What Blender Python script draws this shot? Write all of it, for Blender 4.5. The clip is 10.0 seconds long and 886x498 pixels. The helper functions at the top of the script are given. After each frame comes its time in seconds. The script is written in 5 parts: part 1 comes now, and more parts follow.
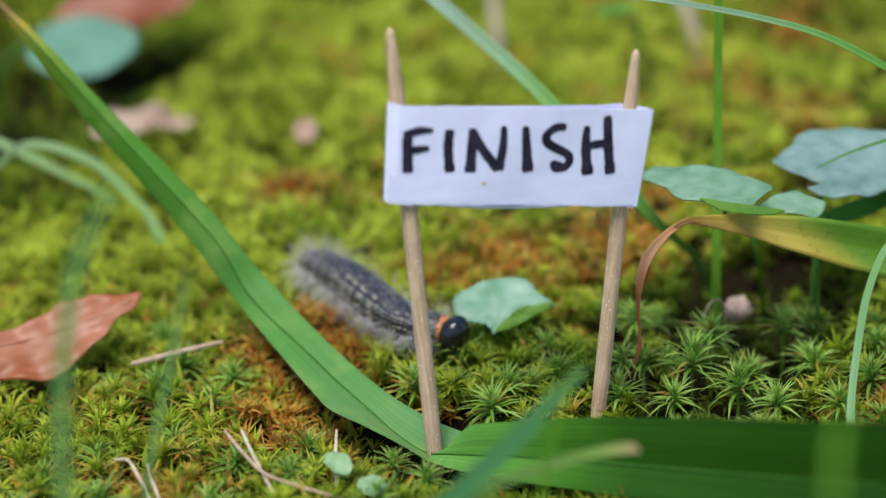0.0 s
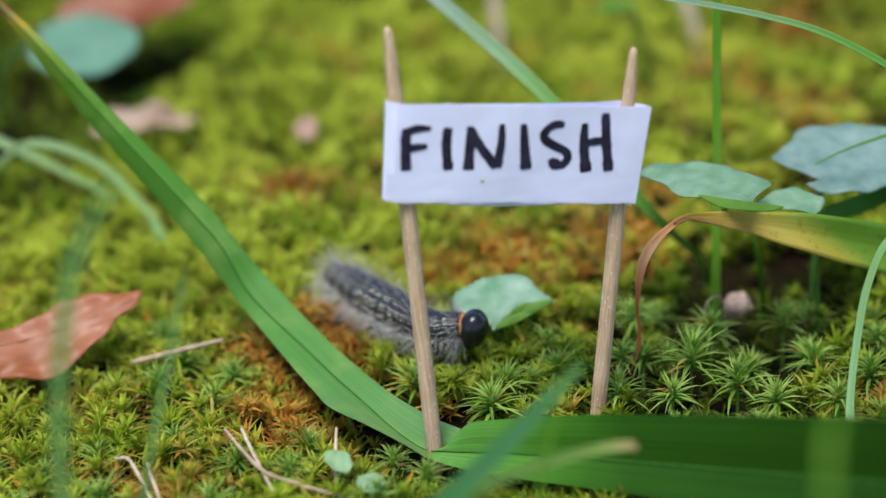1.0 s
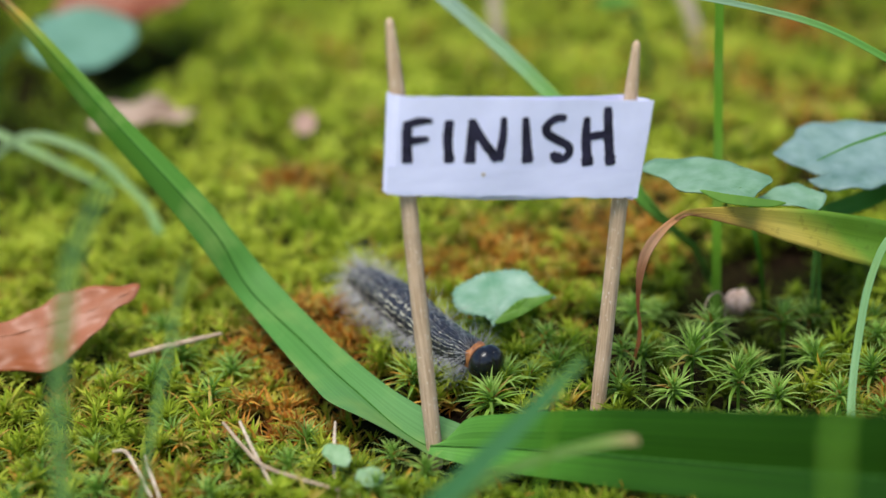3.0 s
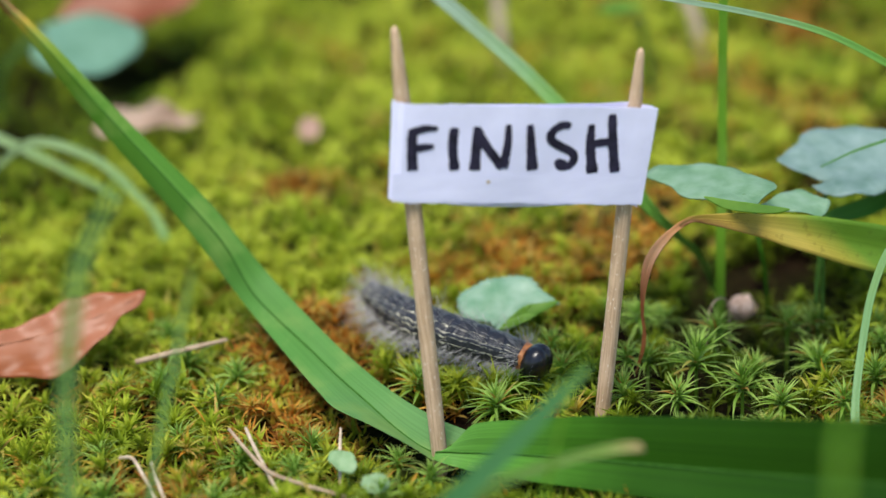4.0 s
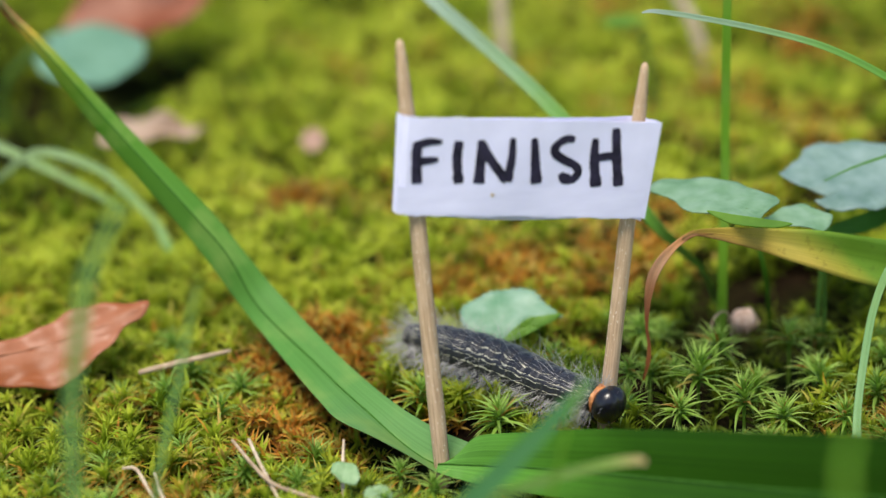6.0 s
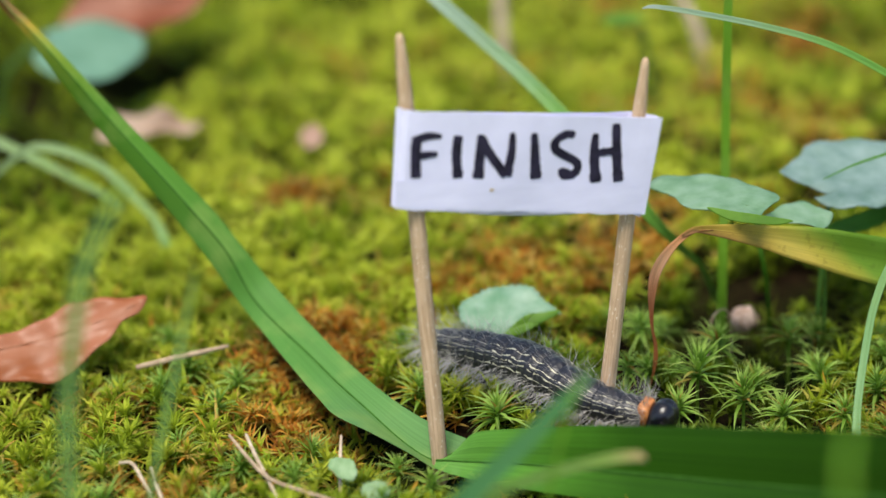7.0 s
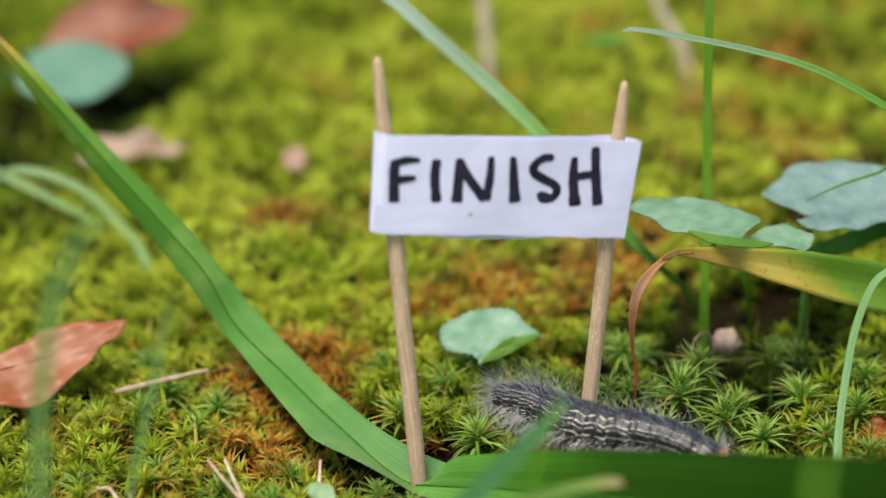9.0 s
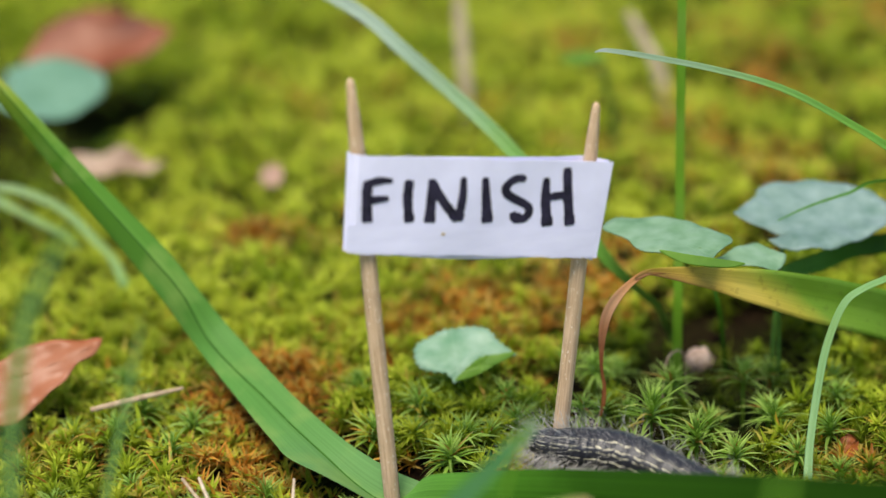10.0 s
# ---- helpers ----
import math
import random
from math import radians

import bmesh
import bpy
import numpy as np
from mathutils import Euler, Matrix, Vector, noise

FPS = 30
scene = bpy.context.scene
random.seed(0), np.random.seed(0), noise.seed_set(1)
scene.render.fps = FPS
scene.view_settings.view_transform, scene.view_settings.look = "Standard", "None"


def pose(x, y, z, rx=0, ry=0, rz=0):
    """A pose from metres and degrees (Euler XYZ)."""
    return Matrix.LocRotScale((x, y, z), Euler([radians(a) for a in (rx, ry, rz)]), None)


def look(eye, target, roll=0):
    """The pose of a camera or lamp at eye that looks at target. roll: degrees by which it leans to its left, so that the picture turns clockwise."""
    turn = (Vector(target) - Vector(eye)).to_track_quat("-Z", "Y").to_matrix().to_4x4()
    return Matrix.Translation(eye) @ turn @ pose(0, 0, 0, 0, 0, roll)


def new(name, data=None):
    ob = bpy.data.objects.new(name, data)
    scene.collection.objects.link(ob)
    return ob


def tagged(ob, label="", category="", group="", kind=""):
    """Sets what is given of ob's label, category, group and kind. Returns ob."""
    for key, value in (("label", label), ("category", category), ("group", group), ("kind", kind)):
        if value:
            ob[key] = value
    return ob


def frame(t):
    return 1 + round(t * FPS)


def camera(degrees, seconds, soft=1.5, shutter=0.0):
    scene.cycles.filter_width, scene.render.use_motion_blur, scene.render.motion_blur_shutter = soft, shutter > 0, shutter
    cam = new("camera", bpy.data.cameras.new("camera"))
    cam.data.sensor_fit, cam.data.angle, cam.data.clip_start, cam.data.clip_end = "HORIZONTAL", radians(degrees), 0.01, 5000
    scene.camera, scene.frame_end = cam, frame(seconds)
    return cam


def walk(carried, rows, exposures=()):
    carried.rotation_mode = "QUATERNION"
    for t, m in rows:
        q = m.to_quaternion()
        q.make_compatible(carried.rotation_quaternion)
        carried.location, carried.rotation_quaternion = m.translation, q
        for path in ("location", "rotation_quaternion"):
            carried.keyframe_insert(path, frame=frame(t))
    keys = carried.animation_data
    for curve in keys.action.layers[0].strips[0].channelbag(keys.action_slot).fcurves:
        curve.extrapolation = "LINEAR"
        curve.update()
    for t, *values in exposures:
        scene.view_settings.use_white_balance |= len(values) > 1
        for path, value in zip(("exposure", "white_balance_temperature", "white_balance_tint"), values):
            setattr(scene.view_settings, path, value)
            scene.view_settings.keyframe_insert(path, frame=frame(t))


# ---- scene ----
cam = camera(22, 10.0, 1.4)
PATH = [
    (0, (0.00204, -0.24750, 0.13316), (0.00230, 0.02726, 0.01271), -2.84),
    (0.5, (0.00253, -0.24775, 0.13350), (0.00223, 0.02680, 0.01258), -3.20),
    (1, (0.00313, -0.24771, 0.13359), (0.00234, 0.02679, 0.01256), -3.15),
    (1.5, (0.00388, -0.24873, 0.13479), (0.00394, 0.02623, 0.01480), -2.92),
    (2, (0.00235, -0.24762, 0.13293), (0.00288, 0.02740, 0.01308), -2.75),
    (2.5, (0.00210, -0.24672, 0.13154), (0.00251, 0.02799, 0.01098), -2.68),
    (4, (0.00188, -0.24741, 0.13314), (0.00172, 0.02726, 0.01249), -2.81),
    (4.5, (0.00169, -0.24682, 0.13234), (0.00169, 0.02789, 0.01178), -2.62),
    (5, (0.00130, -0.24698, 0.13267), (0.00160, 0.02773, 0.01211), -2.53),
    (5.5, (0.00123, -0.24801, 0.13390), (0.00132, 0.02690, 0.01381), -2.59),
    (7, (0.00110, -0.24738, 0.13238), (0.00150, 0.02801, 0.01338), -2.20),
    (7.5, (0.00231, -0.24657, 0.13095), (0.00291, 0.02862, 0.01149), -2.27),
    (8, (0.00205, -0.24619, 0.13145), (0.00291, 0.02870, 0.01131), -2.36),
    (8.5, (0.00235, -0.24538, 0.13222), (0.00304, 0.03048, 0.01430), -2.53),
    (9, (0.00329, -0.24606, 0.13292), (0.00417, 0.03009, 0.01569), -2.27),
    (9.5, (0.00293, -0.24681, 0.13377), (0.00483, 0.02965, 0.01728), -2.13),
    (10, (0.00489, -0.24711, 0.13456), (0.00766, 0.02952, 0.01849), -2.06),
]
EXPOSURES = [(0, 0.95, 6250, 10), (2.5, 0.96, 6280, 10), (4.5, 1.05, 6640, 10), (7.5, 1.07, 6920, 10), (10, 1.06, 7050, 10)]
walk(cam, [(t, look(eye, target, roll)) for t, eye, target, roll in PATH], EXPOSURES)

# The camera's lens is focused on the moss between the two sticks.
cam.data.dof.use_dof = True
cam.data.dof.focus_distance = 0.2845
cam.data.dof.aperture_fstop = 11.3

# ---- light ----
SUN_ELEVATION, SUN_TURN = 69.0, -158.0
world = bpy.data.worlds.new("sky")
world.use_nodes = True
scene.world = world
sky = world.node_tree.nodes.new("ShaderNodeTexSky")
sky.sky_type = "NISHITA"
sky.sun_disc = False
sky.sun_elevation = radians(SUN_ELEVATION)
sky.sun_rotation = radians(SUN_TURN)
world.node_tree.links.new(sky.outputs[0], world.node_tree.nodes["Background"].inputs[0])
world.node_tree.nodes["Background"].inputs[1].default_value = 0.1

lamp = bpy.data.lights.new("sun", "SUN")
lamp.energy = 2.1
lamp.angle = radians(24)
lamp.color = (1.0, 0.96, 0.88)
sun = new("sun", lamp)
way = Vector((math.sin(radians(SUN_TURN)) * math.cos(radians(SUN_ELEVATION)), math.cos(radians(SUN_TURN)) * math.cos(radians(SUN_ELEVATION)), math.sin(radians(SUN_ELEVATION))))
sun.matrix_world = look(way * 2, (0, 0, 0))

MM = 0.001
EYE = Vector((2.0, -247.0, 133.0))
UP = Vector((0, 0, 1))


# ---- materials ----
class Nodes:
    """A node material with a few short hands."""

    def __init__(self, name, roughness=0.5, specular=0.4):
        self.material = bpy.data.materials.new(name)
        self.material.use_nodes = True
        self.tree = self.material.node_tree
        self.shader = self.tree.nodes["Principled BSDF"]
        self.shader.inputs["Roughness"].default_value = roughness
        self.shader.inputs["Specular IOR Level"].default_value = specular

    def add(self, kind, **values):
        node = self.tree.nodes.new(kind)
        for key, value in values.items():
            node.inputs[key].default_value = value
        return node

    def link(self, a, b):
        self.tree.links.new(a, b)

    def noise(self, scale, detail=3.0, stretch=None, source="Object"):
        coords = self.add("ShaderNodeTexCoord")
        mapping = self.add("ShaderNodeMapping", Scale=stretch or (1, 1, 1))
        self.link(coords.outputs[source], mapping.inputs[0])
        node = self.add("ShaderNodeTexNoise", Scale=scale, Detail=detail)
        self.link(mapping.outputs[0], node.inputs["Vector"])
        return node.outputs["Fac"]

    def ramp(self, fac, stops):
        node = self.add("ShaderNodeValToRGB")
        items = node.color_ramp.elements
        while len(items) < len(stops):
            items.new(0.5)
        for item, (place, colour) in zip(items, stops):
            item.position, item.color = place, (*colour, 1)
        self.link(fac, node.inputs[0])
        return node.outputs[0]

    def mix(self, fac, a, b, blend="MIX"):
        node = self.tree.nodes.new("ShaderNodeMix")
        node.data_type, node.blend_type = "RGBA", blend
        for value, slot in ((fac, 0), (a, 6), (b, 7)):
            if isinstance(value, (int, float)):
                node.inputs[slot].default_value = value
            elif isinstance(value, tuple):
                node.inputs[slot].default_value = (*value, 1)
            else:
                self.link(value, node.inputs[slot])
        return node.outputs[2]

    def math(self, kind, a, b=0.0):
        node = self.tree.nodes.new("ShaderNodeMath")
        node.operation = kind
        for value, slot in ((a, 0), (b, 1)):
            if isinstance(value, (int, float)):
                node.inputs[slot].default_value = value
            else:
                self.link(value, node.inputs[slot])
        return node.outputs[0]

    def attribute(self, name):
        node = self.tree.nodes.new("ShaderNodeAttribute")
        node.attribute_name = name
        return node.outputs["Fac"]

    def island(self):
        return self.tree.nodes.new("ShaderNodeNewGeometry").outputs["Random Per Island"]

    def colour(self, socket, translucent=0.0):
        self.link(socket, self.shader.inputs["Base Color"])
        if translucent:
            glow = self.add("ShaderNodeBsdfTranslucent")
            self.link(socket, glow.inputs[0])
            mixer = self.add("ShaderNodeMixShader", Fac=translucent)
            self.link(self.shader.outputs[0], mixer.inputs[1])
            self.link(glow.outputs[0], mixer.inputs[2])
            self.link(mixer.outputs[0], self.tree.nodes["Material Output"].inputs[0])
        return self

    def bump(self, height, distance, strength=0.6):
        node = self.add("ShaderNodeBump", Strength=strength, Distance=distance)
        self.link(height, node.inputs["Height"])
        self.link(node.outputs[0], self.shader.inputs["Normal"])
        return self


def moss_material(name):
    m = Nodes(name, 0.58, 0.22)
    patch = m.noise(70.0, 3.0)
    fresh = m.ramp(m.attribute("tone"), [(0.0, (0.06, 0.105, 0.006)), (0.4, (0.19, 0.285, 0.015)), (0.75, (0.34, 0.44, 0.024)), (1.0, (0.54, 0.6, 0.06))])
    dry = m.ramp(m.island(), [(0.0, (0.2, 0.075, 0.018)), (0.3, (0.54, 0.21, 0.024)), (0.55, (0.7, 0.34, 0.045)), (0.75, (0.62, 0.44, 0.11)), (1.0, (0.4, 0.42, 0.05))])
    amount = m.math("ADD", m.attribute("dry"), m.math("MULTIPLY", m.math("SUBTRACT", m.island(), 0.5), 0.4))
    edge = m.ramp(amount, [(0.42, (0, 0, 0)), (0.62, (1, 1, 1))])
    shade = m.mix(m.ramp(patch, [(0.4, (0, 0, 0)), (0.7, (0.3, 0.3, 0.3))]), fresh, (0.36, 0.37, 0.02))
    return m.colour(m.mix(edge, shade, dry), 0.42).material


def shoot_material(name):
    m = Nodes(name, 0.55, 0.25)
    own = m.tree.nodes.new("ShaderNodeObjectInfo").outputs["Random"]
    fresh = m.ramp(own, [(0.0, (0.13, 0.25, 0.024)), (0.5, (0.23, 0.41, 0.05)), (0.93, (0.4, 0.58, 0.12)), (0.96, (0.38, 0.22, 0.04)), (1.0, (0.3, 0.11, 0.02))])
    split = m.add("ShaderNodeSeparateXYZ")
    m.link(m.add("ShaderNodeTexCoord").outputs["Object"], split.inputs[0])
    tip = m.ramp(split.outputs[0], [(0.45, (0, 0, 0)), (1.0, (0.6, 0.6, 0.6))])
    return m.colour(m.mix(tip, fresh, (0.46, 0.56, 0.17)), 0.42).material


def soil_material():
    m = Nodes("soil_and_moss", 0.95, 0.03)
    fine = m.noise(900.0, 6.0)
    broad = m.noise(45.0, 4.0)
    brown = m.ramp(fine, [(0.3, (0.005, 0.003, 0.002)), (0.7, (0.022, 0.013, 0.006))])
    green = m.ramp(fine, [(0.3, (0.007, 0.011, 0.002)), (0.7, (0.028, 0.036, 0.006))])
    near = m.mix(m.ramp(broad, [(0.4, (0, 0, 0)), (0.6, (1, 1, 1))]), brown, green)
    carpet = m.ramp(m.noise(160.0, 6.0), [(0.3, (0.04, 0.07, 0.006)), (0.5, (0.14, 0.2, 0.015)), (0.7, (0.26, 0.3, 0.03))])
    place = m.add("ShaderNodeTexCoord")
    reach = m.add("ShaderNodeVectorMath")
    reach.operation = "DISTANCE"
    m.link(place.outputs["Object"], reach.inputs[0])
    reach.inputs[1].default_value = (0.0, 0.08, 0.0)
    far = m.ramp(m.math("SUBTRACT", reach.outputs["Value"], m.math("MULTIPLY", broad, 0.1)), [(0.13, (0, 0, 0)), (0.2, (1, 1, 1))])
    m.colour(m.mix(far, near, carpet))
    return m.bump(fine, 0.0015).material


def grass_material(name, stops, roughness=0.38, translucent=0.25, streak=0.2, spots=0.0, gloss=0.22, blotches=0.4, slant=0.0):
    """A blade: colour along its length (v), fine veins along it, pale blotches."""
    m = Nodes(name, roughness, gloss)
    split = m.add("ShaderNodeSeparateXYZ")
    m.link(m.add("ShaderNodeUVMap").outputs[0], split.inputs[0])
    along = m.math("ADD", split.outputs[1], m.math("MULTIPLY", m.math("SUBTRACT", m.noise(300.0), 0.5), 0.06))
    along = m.math("ADD", along, m.math("MULTIPLY", m.math("SUBTRACT", split.outputs[0], 0.5), slant))
    base = m.ramp(along, stops)
    veins = m.noise(30.0, 5.0, (1.0, 0.03, 1.0), "UV")
    blotch = m.noise(120.0, 3.0)
    lined = m.mix(m.math("MULTIPLY", m.ramp(veins, [(0.38, (1, 1, 1)), (0.62, (0, 0, 0))]), streak), base, (0.02, 0.07, 0.01), "MULTIPLY")
    pale = m.mix(m.ramp(blotch, [(0.5, (0, 0, 0)), (0.72, (blotches, blotches, blotches))]), lined, (0.25, 0.37, 0.09))
    if spots:
        dots = m.noise(900.0, 3.0)
        pale = m.mix(m.ramp(dots, [(0.6, (0, 0, 0)), (0.66, (spots, spots, spots))]), pale, (0.05, 0.02, 0.008))
    m.colour(pale, translucent)
    return m.bump(veins, 0.0001, 0.4).material


def leaf_material(name, light, dark, roughness=0.5, translucent=0.25, scale=420.0, middle=None, gloss=0.4):
    m = Nodes(name, roughness, gloss)
    grain = m.noise(scale, 5.0)
    broad = m.noise(scale * 0.25, 2.0)
    vein = m.ramp(m.attribute("vein"), [(0.0, (0, 0, 0)), (1.0, (0.35, 0.35, 0.35))])
    colour = m.mix(vein, m.ramp(m.math("ADD", m.math("MULTIPLY", grain, 0.6), m.math("MULTIPLY", broad, 0.4)), [(0.32, dark), (0.5, middle or tuple((a + b) / 2 for a, b in zip(dark, light))), (0.68, light)]), light)
    m.colour(colour, translucent)
    return m.bump(grain, 0.0003, 0.6).material


def plain_material(name, light, dark, roughness=0.6, scale=600.0, stretch=None, bump=0.0001, specular=0.4):
    m = Nodes(name, roughness, specular)
    grain = m.noise(scale, 5.0, stretch)
    m.colour(m.ramp(grain, [(0.3, dark), (0.7, light)]))
    return m.bump(grain, bump, 0.5).material


def wood_material():
    m = Nodes("birch_wood", 0.75, 0.25)
    grain = m.noise(4200.0, 5.0, (1, 1, 0.05))
    wood = m.ramp(grain, [(0.3, (0.4, 0.26, 0.15)), (0.5, (0.58, 0.4, 0.25)), (0.7, (0.68, 0.49, 0.325))])
    speck = m.ramp(m.noise(3600.0, 1.0, (1, 1, 0.45)), [(0.67, (0, 0, 0)), (0.72, (0.85, 0.85, 0.85))])
    stain = m.ramp(m.noise(260.0, 3.0), [(0.4, (0, 0, 0)), (0.75, (0.35, 0.35, 0.35))])
    m.colour(m.mix(speck, m.mix(stain, wood, (0.3, 0.2, 0.12)), (0.76, 0.64, 0.48)))
    return m.bump(grain, 0.0001, 0.5).material


MOSS = moss_material("moss_leaves")
SHOOT = shoot_material("shoot_leaflets")
SOIL = soil_material()
WOOD = wood_material()
PAPER = plain_material("paper", (0.74, 0.73, 0.92), (0.68, 0.67, 0.85), 0.6, 350.0, None, 0.00006, 0.3)
TAPE = plain_material("clear_tape_on_paper", (0.75, 0.74, 0.93), (0.68, 0.67, 0.86), 0.42, 200.0, (1, 1, 4), 0.00006, 0.5)
INK = plain_material("black_marker", (0.03, 0.025, 0.055), (0.006, 0.004, 0.012), 0.5, 900.0, None, 0.00002, 0.3)
STRAW = plain_material("dry_straw", (0.62, 0.5, 0.36), (0.4, 0.29, 0.18), 0.6, 1200.0, (1, 1, 0.2))
TWIG = plain_material("grey_brown_twig", (0.5, 0.38, 0.25), (0.3, 0.2, 0.12), 0.8, 900.0)
GREEN_LONG = grass_material("broad_green_blade", [(0.0, (0.08, 0.025, 0.01)), (0.09, (0.2, 0.05, 0.016)), (0.125, (0.42, 0.29, 0.03)), (0.19, (0.2, 0.3, 0.03)), (0.26, (0.08, 0.22, 0.018)), (0.55, (0.095, 0.26, 0.05)), (0.8, (0.135, 0.3, 0.09)), (1.0, (0.12, 0.28, 0.08))], 0.52, 0.2, 0.18, 0.0, 0.14, 0.6)
# Shading is put into the greens: bright at the bend, dark along the blade.
GREEN_LOW = grass_material("shade_graded_green_blade", [(0.0, (0.13, 0.33, 0.06)), (0.4, (0.1, 0.29, 0.035)), (0.52, (0.055, 0.18, 0.012)), (0.64, (0.024, 0.09, 0.004)), (1.0, (0.014, 0.055, 0.002))], 0.5, 0.15, 0.32, 0.0, 0.12, 0.0)
GREEN_BLUE = grass_material("bluish_green_blade", [(0.0, (0.09, 0.26, 0.08)), (0.5, (0.07, 0.22, 0.07)), (1.0, (0.06, 0.2, 0.05))])
GREEN_MID = grass_material("mid_green_blade", [(0.0, (0.27, 0.48, 0.15)), (1.0, (0.25, 0.46, 0.13))], 0.5, 0.35, 0.1, 0.0, 0.15, 0.1)
GREEN_PALE = grass_material("pale_green_blade", [(0.0, (0.34, 0.47, 0.23)), (0.5, (0.3, 0.46, 0.18)), (1.0, (0.24, 0.42, 0.12))])
GREEN_MILKY = grass_material("milky_green_blade", [(0.0, (0.2, 0.4, 0.13)), (1.0, (0.26, 0.45, 0.2))], 0.4)
GREEN_FRESH = grass_material("fresh_green_blade", [(0.0, (0.17, 0.39, 0.03)), (1.0, (0.17, 0.36, 0.025))])
YELLOWING = grass_material("yellowing_blade", [(0.0, (0.34, 0.16, 0.06)), (0.09, (0.2, 0.1, 0.035)), (0.17, (0.36, 0.22, 0.05)), (0.3, (0.48, 0.34, 0.06)), (0.48, (0.62, 0.48, 0.09)), (0.58, (0.5, 0.44, 0.06)), (0.7, (0.18, 0.34, 0.03)), (1.0, (0.1, 0.25, 0.02))], 0.5, 0.3, 0.16, 0.2, 0.22, 0.2, -0.26)
DRY_BROWN = grass_material("dry_brown_blade", [(0.0, (0.34, 0.14, 0.04)), (0.15, (0.58, 0.2, 0.07)), (0.42, (0.56, 0.17, 0.07)), (0.57, (0.84, 0.37, 0.18)), (0.7, (0.95, 0.54, 0.31)), (0.82, (0.8, 0.39, 0.17)), (0.92, (0.42, 0.18, 0.055)), (1.0, (0.24, 0.12, 0.04))], 0.5, 0.3, 0.5, 0.0, 0.2, 0.0)
DRYING = grass_material("drying_blade", [(0.0, (0.58, 0.4, 0.22)), (0.15, (0.48, 0.4, 0.16)), (0.3, (0.26, 0.4, 0.08)), (1.0, (0.12, 0.32, 0.05))])
# Whitish stops put a sheen into the colour, besides the pale tip.
GREEN_SHEEN = grass_material("sheen_tinted_green_blade", [(0.0, (0.5, 0.58, 0.54)), (0.34, (0.34, 0.49, 0.32)), (0.5, (0.2, 0.43, 0.1)), (0.62, (0.17, 0.4, 0.06)), (1.0, (0.15, 0.36, 0.05))], 0.3)
RIB = plain_material("dark_midrib", (0.05, 0.15, 0.02), (0.025, 0.09, 0.01), 0.8, 800.0, None, 0.0001, 0.1)
PETIOLE = plain_material("green_stalk", (0.08, 0.2, 0.03), (0.05, 0.13, 0.02), 0.45, 700.0)
SEED_LEAF = leaf_material("seed_leaf", (0.36, 0.5, 0.29), (0.22, 0.38, 0.16))
CLOVER = leaf_material("grey_green_leaf", (0.26, 0.41, 0.27), (0.11, 0.25, 0.11))
HERB_PALE = leaf_material("pale_green_leaf", (0.32, 0.47, 0.34), (0.11, 0.28, 0.14))
PALE_CLOVER = leaf_material("pale_bluish_leaf", (0.28, 0.39, 0.36), (0.13, 0.24, 0.19))
DULL_LEAF = leaf_material("dull_bluish_green_leaf", (0.19, 0.36, 0.25), (0.11, 0.25, 0.15))
CLOVER_BRIGHT = leaf_material("bright_green_leaf", (0.22, 0.42, 0.05), (0.13, 0.3, 0.03), 0.5, 0.5)
BROWN_LEAF = leaf_material("dry_brown_leaf", (0.46, 0.2, 0.12), (0.14, 0.032, 0.01), 0.4, 0.12, 70.0, (0.27, 0.075, 0.018), 0.28)
RUSTY = plain_material("rusty_midvein", (0.46, 0.2, 0.1), (0.3, 0.1, 0.04), 0.6, 500.0)
MAROON_LEAF = leaf_material("dry_maroon_leaf", (0.36, 0.15, 0.09), (0.09, 0.02, 0.01), 0.5, 0.1, 110.0, (0.2, 0.055, 0.022), 0.25)
TAN_LEAF = leaf_material("dry_tan_leaf", (0.62, 0.46, 0.34), (0.2, 0.11, 0.06), 0.6, 0.15, 330.0)
PINK_BIT = leaf_material("pinkish_dry_petal", (0.46, 0.29, 0.22), (0.34, 0.19, 0.12), 0.6, 0.15, 300.0)
PALE_BALL = plain_material("pale_seed_pod", (0.86, 0.64, 0.5), (0.45, 0.26, 0.17), 0.7, 600.0, None, 0.0006)
CHITIN = plain_material("black_shiny_shell", (0.007, 0.007, 0.01), (0.004, 0.004, 0.006), 0.26, 2500.0, None, 0.00004, 0.55)
ORANGE = plain_material("orange_skin", (0.66, 0.27, 0.08), (0.22, 0.06, 0.02), 0.45, 1100.0, None, 0.0003)
SKIN = plain_material("dark_grey_skin", (0.024, 0.024, 0.032), (0.006, 0.006, 0.008), 0.34, 2600.0, None, 0.0003, 0.5)
STRIPE = plain_material("cream_stripe_skin", (0.66, 0.62, 0.44), (0.26, 0.23, 0.15), 0.5, 2200.0, None, 0.0001)
HAIR = plain_material("pale_grey_hair", (0.52, 0.5, 0.45), (0.24, 0.22, 0.2), 0.5, 1200.0, None, 0.0, 0.4)


